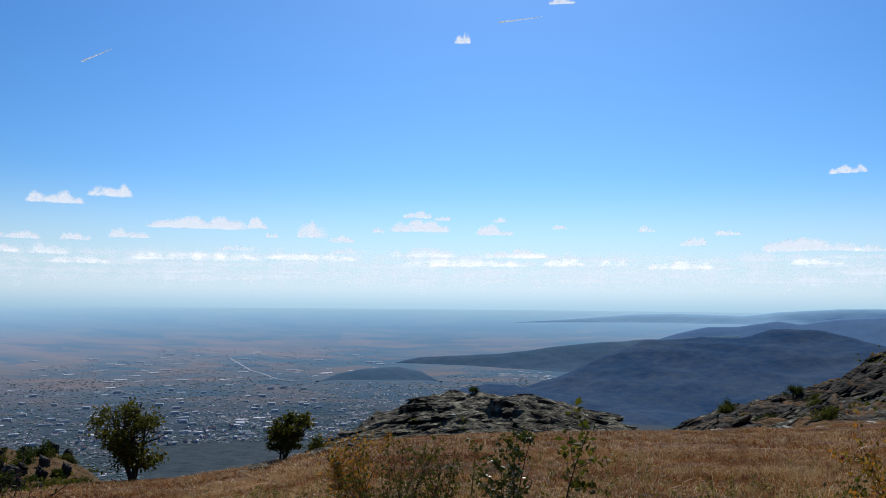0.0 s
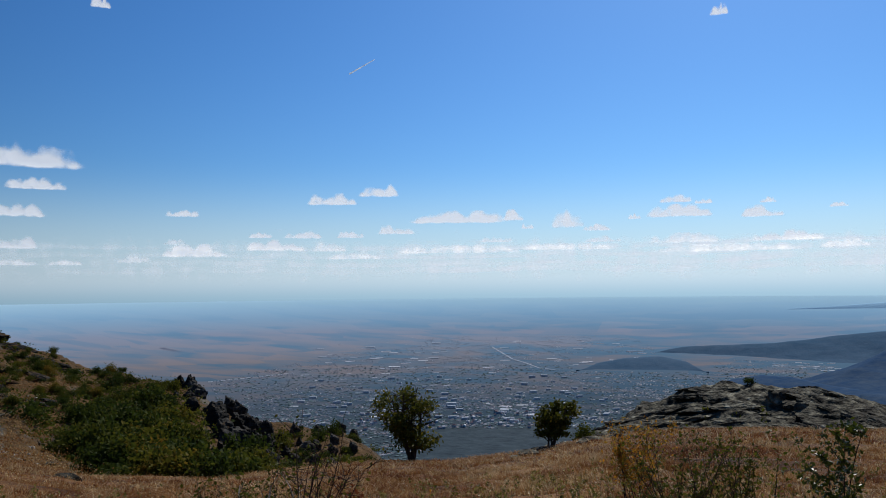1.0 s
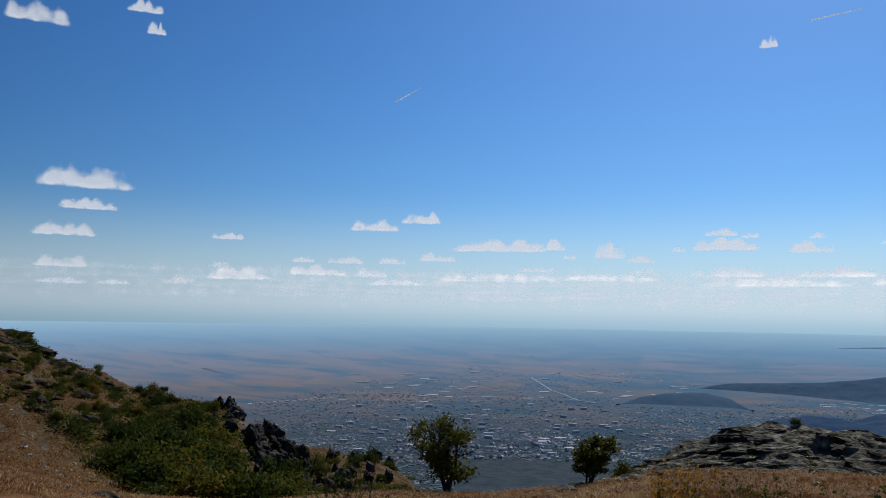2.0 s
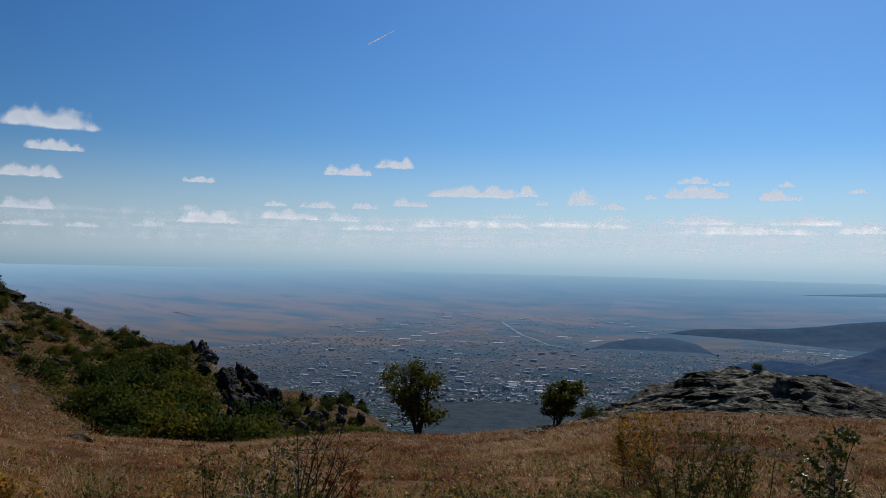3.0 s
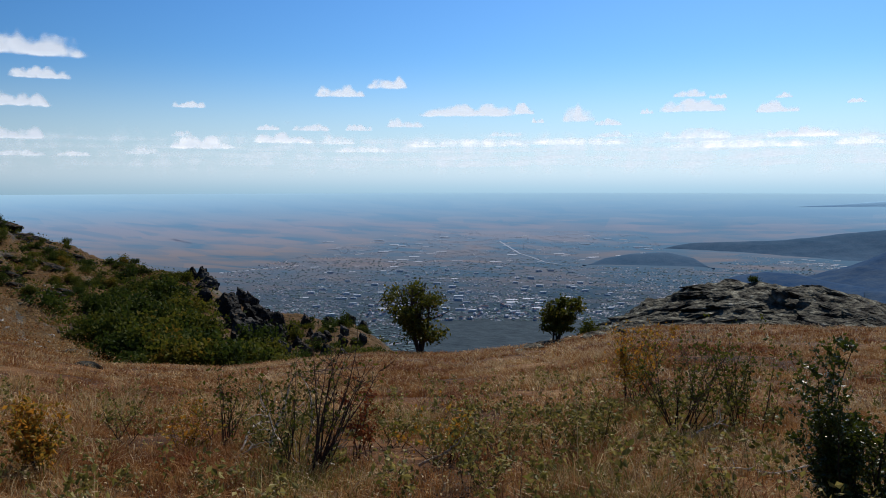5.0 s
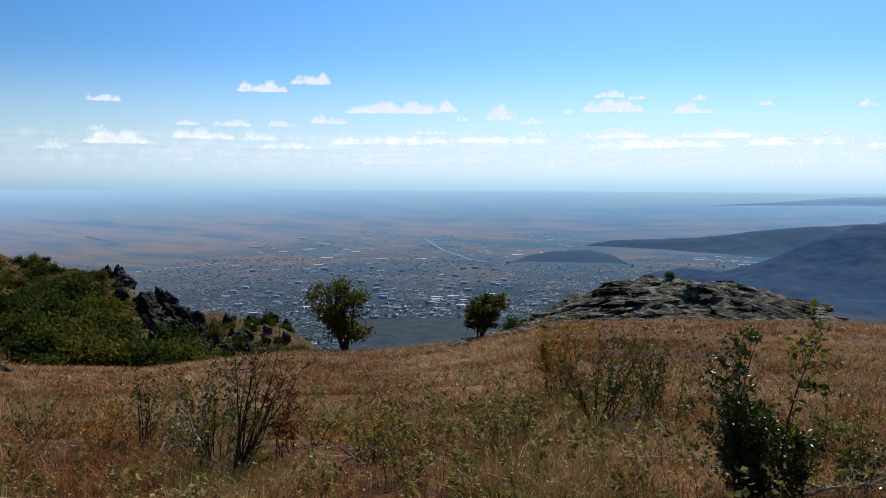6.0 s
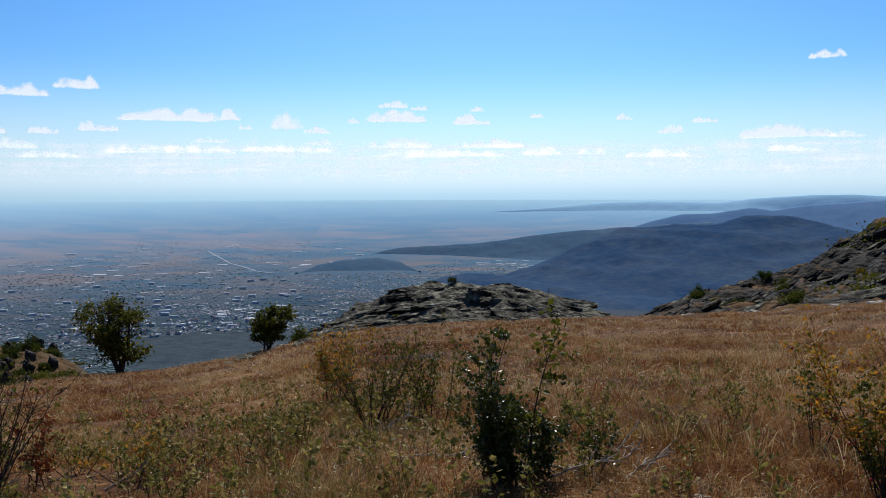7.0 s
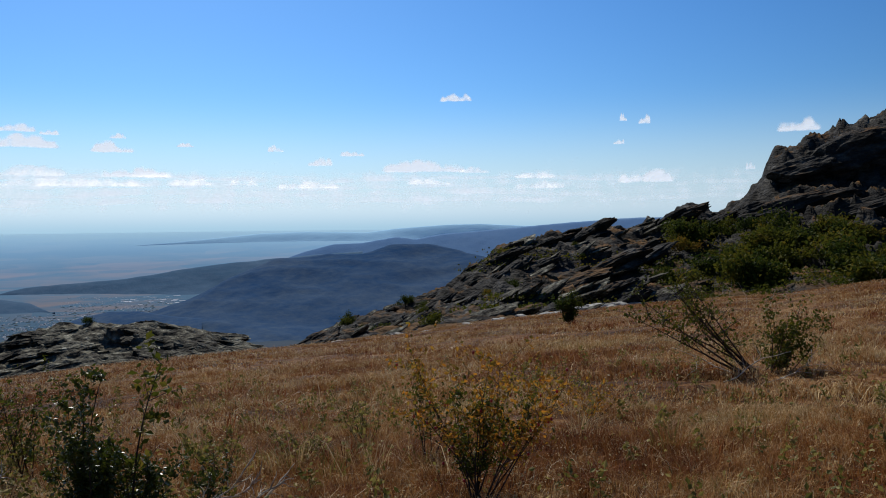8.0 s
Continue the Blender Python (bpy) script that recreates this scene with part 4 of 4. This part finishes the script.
for i, (a, r, h) in enumerate(((21.0, 5.6, 0.4), (16.5, 5.8, 0.42), (12.5, 6.0, 0.38), (9.2, 6.3, 0.45), (32.6, 6.8, 0.5), (38.2, 7.0, 0.45), (24.0, 6.6, 0.4), (-12.8, 6.2, 0.45), (-18.0, 6.6, 0.38), (-22.5, 7.4, 0.4), (-38.0, 8.0, 0.42), (-1.5, 7.6, 0.4), (18.8, 4.6, 0.3), (42.0, 8.0, 0.5))):
    bush("low_shrub", a, r, h, 0.45, "low twiggy plant with small yellow-green leaves", "shrub", 200 + i, 7, 330, 0.02, M_GREEN_GRASS if i % 5 else M_YELLOW, None, 0.0, 8, 0.8, 0.0045, cover=0.2)


def dead_branch(az, r, length, turn, seed, rise_up=0.12):
    rng = random.Random(seed)
    ob = thing("dead_branch", on_ground(az, r, 0.0), "", "", turn=az + turn)
    main = shoot(Vector((0, 0, 0.02)), Vector((1, 0, rise_up)), length, rng, 0.32, 0.02, 10)
    verts, faces = [], []
    tube(main, 0.012 * rng.uniform(0.6, 1.1), 0.003, 7, verts, faces)
    part("limb", mesh("limb", verts, faces, [M_DEAD]), ob)
    for q in range(6):
        i = rng.randrange(2, 8)
        tw = shoot(main[i], Vector((rng.uniform(0.2, 1), rng.uniform(-1, 1), rng.uniform(0.0, 0.9))), length * rng.uniform(0.15, 0.4), rng, 0.45, 0.03, 6)
        verts, faces = [], []
        tube(tw, 0.0045, 0.0015, 5, verts, faces)
        part("twig", mesh("twig", verts, faces, [M_DEAD]), ob)
    return tagged(ob, "bleached dead branch lying in the dry grass", "branch", "dead branches")


for i, (a, r, l, t, u) in enumerate(((-18.0, 4.7, 0.55, -20, 0.1), (-19.6, 4.45, 0.4, -50, 0.05), (-9.5, 4.6, 0.75, 8, 0.1), (-12.5, 5.1, 0.7, 25, 0.3), (-14.0, 5.3, 0.5, -5, 0.25), (30.5, 6.6, 0.7, 60, 0.8), (33.0, 6.2, 0.7, -20, 0.15), (28.0, 5.6, 0.6, 170, 0.2), (-1.0, 5.2, 0.8, -30, 0.05), (2.5, 5.3, 0.6, -15, 0.1), (31.6, 6.0, 0.6, 10, 0.5), (36.5, 6.6, 0.5, -30, 0.6), (-16.2, 5.0, 0.5, 15, 0.35), (-11.0, 4.9, 0.45, -10, 0.5), (4.0, 6.4, 0.6, 35, 0.5), (-46.5, 11.0, 1.1, 40, 0.5), (-49.0, 11.0, 1.2, 20, 0.5), (-44.0, 11.8, 0.9, 80, 0.6), (22.6, 5.6, 0.5, 20, 0.3), (33.2, 6.3, 0.8, 70, 1.2), (31.0, 6.1, 0.7, 160, 0.9), (35.0, 6.8, 0.7, 40, 1.0), (-7.0, 4.7, 0.8, -4, 0.06), (-15.0, 4.75, 0.5, 30, 0.7), (1.8, 6.6, 0.6, 200, 0.4), (-47.0, 12.2, 1.0, 150, 0.5))):
    dead_branch(a, r, l * (0.65 if r < 5.5 else 1.0), t, 60 + i, u)
for i in range(9):
    dead_branch(-44 - 1.3 * i, 40 + 0.6 * i, 1.6, 35 * i, 90 + i, 0.7)

stone = new("stone", BLOCKS[1])
stone.matrix_basis = Matrix.Translation(on_ground(43.0, 29.0, 0.05)) @ Matrix.Diagonal((0.5, 0.4, 0.35, 1))
tagged(stone, "single grey stone in the dry meadow", "stone")
rng = random.Random(17)
for i in range(26):
    ob = new("stone", rng.choice(SLABS))
    a, r = rng.uniform(5, 14), rng.uniform(33, 40)
    k = rng.uniform(0.15, 0.5)
    ob.matrix_basis = Matrix.Translation(on_ground(a, r, 0.03)) @ Matrix.Rotation(rng.uniform(0, 6), 4, "Z") @ Matrix.Diagonal((k, k, k, 1))
    tagged(ob, "flat grey stone lying in the turf", "stone", "stones on the brow")


# ---- grass ----
def ground_many(az, r):
    xs = [b[0] for b in BROW]
    rb, eb = np.interp(az, xs, [b[1] for b in BROW]), np.interp(az, xs, [b[2] for b in BROW])
    zb = EYE + rb * np.tan(np.radians(eb))
    z = np.where(r > 4, zb / (rb - 4) * (r - 4), 0.0)
    over = np.maximum(r - rb, 0)
    return z - 0.45 * over * over / (over + 14), rb


def grass(name, count, r0, r1, height, width, mat, label, seed, a0=-66, a1=66, patchy=0.0, droop=(0.3, 1.7), tuft=14, loose=0.06):
    """Blades in tufts that splay from their middles; patchy leaves bare ground between the tufts."""
    g = np.random.default_rng(seed)
    m = max(1, count // tuft)
    az = (g.uniform(a0, a1, m) + 180) % 360 - 180
    r = np.sqrt(g.uniform(r0 * r0, r1 * r1, m))
    x, y = -np.sin(np.radians(az)) * r, np.cos(np.radians(az)) * r
    wave = np.sin(x * 1.3 + 2 * np.sin(y * 0.9)) * np.sin(y * 1.1 + 1.7 * np.sin(x * 0.7)) + 0.5 * np.sin(x * 3.1 + y * 2.3)
    keep = np.ones(m, bool)
    if patchy:
        keep = wave > patchy + g.normal(0, 0.25, m)
    x, y, wave = x[keep], y[keep], wave[keep]
    m = len(x)
    tall = g.uniform(0.45, 1.5, m) ** 1.3
    k = g.integers(0, m, m * tuft)
    n = len(k)
    spread = loose * (0.6 + 0.5 * tall[k]) * (1 + r0 * 0.05)
    t = g.uniform(0, 2 * np.pi, n)
    off = np.abs(g.normal(0, 1, n)) * spread
    x, y, wave, tall = x[k] + np.cos(t) * off, y[k] + np.sin(t) * off, wave[k], tall[k]
    az, r = np.degrees(np.arctan2(-x, y)), np.hypot(x, y)
    z, rb = ground_many(az, r)
    keep = r < rb + 2.5
    x, y, z, t, wave, tall = (q[keep] for q in (x, y, z, t, wave, tall))
    n = len(x)
    h = height * g.uniform(0.5, 1.25, n) * tall * (1 + 0.3 * wave)
    t = t + g.normal(0, 0.9, n)
    lean = g.uniform(*droop, n) * h
    dx, dy = np.cos(t), np.sin(t)
    w = width * g.uniform(0.6, 1.3, n)
    q = g.uniform(0, 2 * np.pi, n)
    wx, wy = np.cos(q) * w, np.sin(q) * w
    zz = z - 0.1
    v = np.stack([
        np.stack([x - wx, y - wy, zz], 1), np.stack([x + wx, y + wy, zz], 1),
        np.stack([x + dx * lean * 0.4 + wx * 0.7, y + dy * lean * 0.4 + wy * 0.7, zz + 0.1 + h * 0.65], 1),
        np.stack([x + dx * lean * 0.4 - wx * 0.7, y + dy * lean * 0.4 - wy * 0.7, zz + 0.1 + h * 0.65], 1),
        np.stack([x + dx * lean, y + dy * lean, zz + 0.1 + h], 1)], 1).reshape(-1, 3)
    i = np.arange(n) * 5
    loops = np.concatenate([np.stack([i, i + 1, i + 2, i + 3], 1).ravel(), np.stack([i + 3, i + 2, i + 4], 1).ravel()])
    starts = np.concatenate([np.arange(n) * 4, 4 * n + np.arange(n) * 3])
    me = bpy.data.meshes.new(name)
    me.vertices.add(len(v))
    me.vertices.foreach_set("co", v.astype(np.float32).ravel())
    me.loops.add(len(loops))
    me.loops.foreach_set("vertex_index", loops.astype(np.int32))
    me.polygons.add(2 * n)
    me.polygons.foreach_set("loop_start", starts.astype(np.int32))
    me.materials.append(mat)
    me.update(calc_edges=True)
    me.validate()
    tagged(new(name, me), label, "grass", kind="stuff")


grass("dry_grass", 220000, 2.2, 9.0, 0.06, 0.0026, M_GRASS, "dry rust-brown and straw meadow grass", 1, patchy=-0.75, droop=(0.8, 3.2), tuft=26, loose=0.055)
grass("dry_grass", 220000, 8.5, 22.0, 0.055, 0.006, M_GRASS, "dry rust-brown and straw meadow grass", 2, patchy=-0.8, droop=(1.5, 4.5), loose=0.1, tuft=22)
grass("dry_grass", 180000, 21.0, 64.0, 0.055, 0.014, M_GRASS, "dry rust-brown grass towards the brow", 3, droop=(1.5, 5.0), loose=0.16, tuft=22)
grass("fallen_straw", 26000, 2.4, 11.0, 0.04, 0.003, M_STRAW, "pale bent straw lying over the grass", 6, patchy=-0.2, droop=(2.0, 6.0), tuft=9)
grass("fallen_straw", 34000, 10.0, 40.0, 0.06, 0.008, M_STRAW, "pale bent straw lying over the grass", 7, patchy=-0.1, droop=(1.5, 5.0), tuft=7)
grass("rust_sedge", 44000, 3.0, 34.0, 0.1, 0.005, M_RUST, "rust-red dry sedge in patches", 8, patchy=0.35, tuft=18)
grass("straw_tufts", 34000, 2.2, 18.0, 0.15, 0.0026, M_STRAW, "pale straw stalks standing above the grass", 5, patchy=0.5, tuft=30)
grass("green_grass", 30000, 2.2, 9.5, 0.075, 0.0034, M_GREEN_GRASS, "short green grass among the dry stalks", 4, 2, 34, patchy=0.1, tuft=34)
grass("green_grass", 26000, 2.2, 14.0, 0.09, 0.0036, M_GREEN_GRASS, "short green grass among the dry stalks", 14, patchy=0.7, tuft=24)


def herbs():
    """Low leafy weeds and seed heads scattered through the near meadow."""
    rng = random.Random(33)
    centres, pale, verts, faces = [], [], [], []
    for k in range(1030):
        a, r = (rng.uniform(-60, 60), 3.0 + 13 * rng.random() ** 1.2) if k < 900 else (rng.uniform(-1, 23), rng.uniform(4.8, 9.0))
        p = on_ground(a, r, 0.0)
        h = rng.uniform(0.1, 0.36)
        st = shoot(p, Vector((rng.uniform(-0.3, 0.3), rng.uniform(-0.3, 0.3), 1)), h, rng, 0.12, 0.0, 5)
        tube(st, 0.0022, 0.001, 3, verts, faces)
        leafy = rng.random() < 0.55
        for q in st[1:]:
            for _ in range(7 if leafy else 1):
                centres.append(q + Vector((rng.gauss(0, 1), rng.gauss(0, 1), rng.gauss(0, 0.6))) * 0.03)
        if not leafy:
            pale += [st[-1] + Vector((rng.gauss(0, 1), rng.gauss(0, 1), rng.gauss(0, 1))) * 0.012 for _ in range(6)]
    tagged(new("weeds", leaf_mesh("weeds", centres, 0.027, M_GREEN_GRASS, 3)), "low green weeds scattered in the meadow", "weeds", kind="stuff")
    tagged(new("weed_stalks", mesh("weed_stalks", verts, faces, [M_TWIG])), "thin dry stalks standing in the meadow", "stalks", kind="stuff")
    tagged(new("seed_heads", leaf_mesh("seed_heads", pale, 0.012, M_STRAW, 4)), "pale dry seed heads on thin stalks", "seed heads", kind="stuff")


def undergrowth(name, surf, n, a0, a1, s0, s1, seed, test, mat=M_SHRUB, leaf=0.2, label="low green and yellowing scrub covering the slope", category="scrub"):
    """Low scrub that fills the gaps between the bushes of a hillside."""
    rng = random.Random(seed)
    centres = []
    while len(centres) < n:
        a, t = rng.uniform(a0, a1), rng.uniform(s0, s1)
        p = surf(a, t)
        if not test(a, math.degrees(math.atan2(p.z - EYE, p.xy.length)), p):
            continue
        k = rng.uniform(0.4, 1.1)
        centres += [p + Vector((rng.gauss(0, k), rng.gauss(0, k), abs(rng.gauss(0, 0.16 * k)))) for _ in range(26)]
    tagged(new(name, leaf_mesh(name, centres, leaf, mat, seed, 1.3)), label, category, kind="stuff")


def specks(n, r0, r1, size, seed):
    """Loose pale flakes for dry seed heads and bits of straw, standing in for glints in the grass."""
    rng = random.Random(seed)
    centres = []
    for _ in range(n):
        a, r = rng.uniform(-62, 62), math.sqrt(rng.uniform(r0 * r0, r1 * r1))
        if noise.noise(at(a, r) * 0.6) > -0.15:
            centres.append(at(a, r, ground(a, r) + rng.uniform(0.02, 0.16)))
    tagged(new("seed_heads", leaf_mesh("seed_heads", centres, size, M_STRAW, seed)), "pale dry seed heads over the meadow", "seed heads", kind="stuff")


specks(15000, 2.6, 9.0, 0.011, 51)
specks(26000, 9.0, 36.0, 0.026, 52)
grass("dry_grass", 9000, 0.4, 2.4, 0.06, 0.003, M_GRASS, "short dry grass underfoot", 9, -180, 180)
grass("dry_grass", 60000, 2.2, 9.0, 0.07, 0.004, M_GRASS, "dry meadow grass on the hilltop", 10, 66, 294)
herbs()
undergrowth("undergrowth", SURFACE["scrub_hillside"], 26000, 23, 50, 0.02, 1.0, 71, lambda a, e, p: e > -5.4 - (48 - a) * 1.02 and noise.noise(p * 0.12) > (0.1 if a < 30 else -0.5 if a < 41.5 else -0.12) and not (30.0 < a < 34.9 and e > -11.6))
undergrowth("undergrowth", SURFACE["rock_ridge"], 15000, -60, -18, 0.05, 0.9, 72, lambda a, e, p: noise.noise(p * 0.1) > (-0.4 if a < -41.5 and e < -0.9 else 0.28 if e < 0 else 0.6))

undergrowth("turf", SURFACE["scrub_hillside"], 42000, 36, 52, 0.0, 0.9, 73, lambda a, e, p: e < -5.0 - (48 - a) * 0.98 or noise.noise(p * 0.12) < -0.05, M_GRASS, 0.075, "short dry brown turf on the stony slope", "grass")

# ---- the town on the plain ----
def town_spot(g, n, a0, a1, e0, e1):
    """Places on the plain by bearing and angle, with the scale at which the far plain is drawn."""
    az, el = g.uniform(a0, a1, n), g.uniform(e0, e1, n)
    d = DROP / np.tan(np.radians(-el))
    r = np.where(d < 2500, d, 4900 - 6e6 / d)
    return az, el, r, EYE - DROP * r / d, 0.5 * r / d


def in_town(az, el):
    left = np.interp(el, [-12, -9, -6.2, -4.4, -3.4], [30, 33, 34, 25, 20])
    right = np.interp(el, [-12, -8, -6.3, -5.2, -4.6, -3.4], [2, -2, -8, -8, 3, 5])
    hill = (az > -0.3) & (az < 9) & (el > -5.85) & (el < -4.6)
    wood = (az > 6) & (az < 19.5) & (el < -9.75)
    return (az < left) & (az > right) & ~hill & ~wood


def houses():
    g = np.random.default_rng(7)
    az, el, r, z, k = town_spot(g, 62000, -9, 36, -11.6, -3.4)
    x, y = -np.sin(np.radians(az)) * r, np.cos(np.radians(az)) * r
    clump = np.sin(x * 0.03 + 2 * np.sin(y * 0.02)) * np.sin(y * 0.025 + 2 * np.sin(x * 0.017)) + 0.6 * np.sin(x * 0.08) * np.sin(y * 0.09)
    keep = in_town(az, el) & (clump + g.normal(0, 0.35, len(az)) > 0.2)
    keep = np.flatnonzero(keep)[:12500]
    verts, faces, slots = [], [], []
    for i in keep:
        c, s = math.cos(0.4 + 0.8 * (i % 3)), math.sin(0.4 + 0.8 * (i % 3))
        w, d, h = g.uniform(2.6, 6.5) * k[i], g.uniform(2.4, 4.5) * k[i], g.uniform(0.9, 2.0) * k[i]
        b = len(verts)
        for hz in (-1.0, h):
            for px, py in ((-w, -d), (w, -d), (w, d), (-w, d)):
                verts.append((x[i] + px * c - py * s, y[i] + px * s + py * c, z[i] + hz))
        verts += [(x[i] - w * 0.6 * c, y[i] - w * 0.6 * s, z[i] + h * 1.35), (x[i] + w * 0.6 * c, y[i] + w * 0.6 * s, z[i] + h * 1.35)]
        faces += [(b, b + 1, b + 5, b + 4), (b + 1, b + 2, b + 6, b + 5), (b + 2, b + 3, b + 7, b + 6), (b + 3, b, b + 4, b + 7),
                  (b + 4, b + 5, b + 9, b + 8), (b + 6, b + 7, b + 8, b + 9), (b + 5, b + 6, b + 9), (b + 7, b + 4, b + 8)]
        slots += [0] * 4 + [1] * 4
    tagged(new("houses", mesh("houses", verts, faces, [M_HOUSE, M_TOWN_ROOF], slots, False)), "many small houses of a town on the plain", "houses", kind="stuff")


def town_trees():
    g = np.random.default_rng(9)
    az, el, r, z, k = town_spot(g, 9000, -9, 40, -11.9, -3.6)
    x, y = -np.sin(np.radians(az)) * r, np.cos(np.radians(az)) * r
    keep = np.flatnonzero(in_town(az, el) & (el < -5.4))[:7000]
    verts, faces = [], []
    for i in keep:
        w, h = g.uniform(4, 12) * k[i], g.uniform(3, 6) * k[i]
        b = len(verts)
        verts += [(x[i] + w * math.cos(t) * g.uniform(0.7, 1.3), y[i] + w * math.sin(t), z[i] + h * 0.4) for t in (0, 1.2, 2.5, 3.8, 5.1)]
        verts += [(x[i] + g.uniform(-2, 2), y[i], z[i] + h), (x[i], y[i], z[i] - 1)]
        for j in range(5):
            faces += [(b + j, b + (j + 1) % 5, b + 5), (b + (j + 1) % 5, b + j, b + 6)]
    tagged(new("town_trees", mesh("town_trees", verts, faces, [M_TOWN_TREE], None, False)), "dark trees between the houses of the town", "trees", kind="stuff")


def box(name, w, d, h, mat, parent, z=0.0, bevel=0.3, label=""):
    bm = bmesh.new()
    bmesh.ops.create_cube(bm, size=1.0, matrix=Matrix.Translation((0, 0, z + h / 2)) @ Matrix.Diagonal((w, d, h, 1)))
    bmesh.ops.bevel(bm, geom=bm.edges[:], offset=bevel, segments=1, affect="EDGES")
    me = bpy.data.meshes.new(name)
    bm.to_mesh(me)
    bm.free()
    me.materials.append(mat)
    return part(name, me, parent, label)


def large_buildings():
    g = np.random.default_rng(21)
    hall = thing("industrial_hall", Vector((0, 0, 0)), "long low industrial hall with a bright roof", "hall", "halls of the town")
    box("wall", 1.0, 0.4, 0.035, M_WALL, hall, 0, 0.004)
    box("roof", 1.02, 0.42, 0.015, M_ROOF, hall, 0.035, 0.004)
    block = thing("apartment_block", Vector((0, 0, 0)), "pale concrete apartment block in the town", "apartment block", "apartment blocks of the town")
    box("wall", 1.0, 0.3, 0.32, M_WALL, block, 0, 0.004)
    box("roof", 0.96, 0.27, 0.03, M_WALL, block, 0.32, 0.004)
    for i in range(6):
        box("window_band", 0.92, 0.01, 0.018, M_HOUSE, block, 0.03 + 0.048 * i, 0.001).location.y = -0.153

    def put(kind, n, a0, a1, e0, e1, lo, hi, first):
        az, el, r, z, k = town_spot(g, n, a0, a1, e0, e1)
        for i in range(n):
            size = g.uniform(lo, hi) * k[i]
            m = Matrix.Translation(at(az[i], r[i], z[i] - 0.5)) @ Matrix.Rotation(radians(az[i] + g.choice((-12, 8, 20))), 4, "Z")
            ob = copy_thing(kind, m)
            ob.scale = (size, size, size)
        return first

    put(hall, 90, 4, 27, -5.6, -3.7, 25, 95, hall)
    put(hall, 34, 6, 30, -9.2, -5.6, 30, 60, hall)
    put(hall, 22, -8.0, -4.0, -5.5, -5.0, 25, 60, hall)
    put(block, 90, 6, 28, -9.4, -6.2, 20, 44, block)
    for i in range(14):
        a = 28.5 + i * 0.42
        e = -5.75 - 0.03 * i
        r = plain_radius(e)
        ob = copy_thing(hall, Matrix.Translation(at(a, r, rise(e, r) - 0.5)) @ Matrix.Rotation(radians(a - 15), 4, "Z"))
        ob.scale = (13, 21, 24)
    r = plain_radius(-7.78)
    hall.matrix_basis = Matrix.Translation(at(22.95, r, rise(-7.78, r) - 0.5)) @ Matrix.Rotation(radians(30), 4, "Z") @ Matrix.Diagonal((32, 32, 32, 1))
    r = plain_radius(-8.2)
    block.matrix_basis = Matrix.Translation(at(17.5, r, rise(-8.2, r) - 0.5)) @ Matrix.Rotation(radians(20), 4, "Z") @ Matrix.Diagonal((26, 26, 26, 1))


def town_road():
    pts = [(14.6, -4.15), (14.2, -4.4), (13.6, -4.75), (13.2, -5.0), (12.3, -5.26), (11.4, -5.6), (10.2, -5.75)]
    rows = []
    for a, e in pts:
        r = plain_radius(e)
        p = at(a, r, rise(e, r) + 0.8)
        rows.append([p + Vector((-2.2, -2, 0)), p + Vector((2.2, 2, 0))])
    tagged(new("road", grid_mesh("road", rows, [M_ROOF])), "pale winding road through the town", "road", kind="structure")


def near_houses():
    g = np.random.default_rng(77)
    house = thing("house", Vector((0, 0, 0)), "small town house with a tiled roof", "house", "houses at the town's edge")
    box("wall", 1.0, 0.8, 0.6, M_HOUSE, house, 0, 0.01)
    bm = bmesh.new()
    v = [bm.verts.new(c) for c in ((-0.55, -0.45, 0.6), (0.55, -0.45, 0.6), (0.55, 0.45, 0.6), (-0.55, 0.45, 0.6), (-0.35, 0, 0.95), (0.35, 0, 0.95))]
    for f in ((0, 1, 5, 4), (2, 3, 4, 5), (1, 2, 5), (3, 0, 4), (3, 2, 1, 0)):
        bm.faces.new([v[i] for i in f])
    me = bpy.data.meshes.new("roof")
    bm.to_mesh(me)
    bm.free()
    me.materials.append(M_TILES)
    part("roof", me, house)
    az, el, r, z, k = town_spot(g, 150, 9, 24, -9.75, -8.6)
    for i in range(150):
        ob = house if i == 0 else copy_thing(house, Matrix.Identity(4))
        size = g.uniform(10, 17) * k[i]
        ob.matrix_basis = Matrix.Translation(at(az[i], r[i], z[i] - 0.3)) @ Matrix.Rotation(g.uniform(0, 3), 4, "Z") @ Matrix.Diagonal((size, size, size, 1))


near_houses()
houses()
town_trees()
large_buildings()
town_road()


# ---- vapour trails ----
def trail(a0, e0, a1, e1, w):
    r = 4880.0
    p, q = at(a0, r, rise(e0, r)), at(a1, r, rise(e1, r))
    verts, faces = [], []
    tube([p, p.lerp(q, 0.3), p.lerp(q, 0.7), q], w, w * 0.35, 6, verts, faces)
    me = mesh("vapour_trail", verts, faces, [M_CLOUD])
    me.attributes.new("thickness", "FLOAT", "POINT").data.foreach_set("value", [0.75] * len(verts))
    tagged(new("vapour_trail", me), "short white aircraft vapour trail", "vapour trail", "vapour trails")


trail(24.5, 14.9, 22.7, 15.9, 4.5)
trail(-3.8, 19.1, -6.9, 19.4, 4.5)
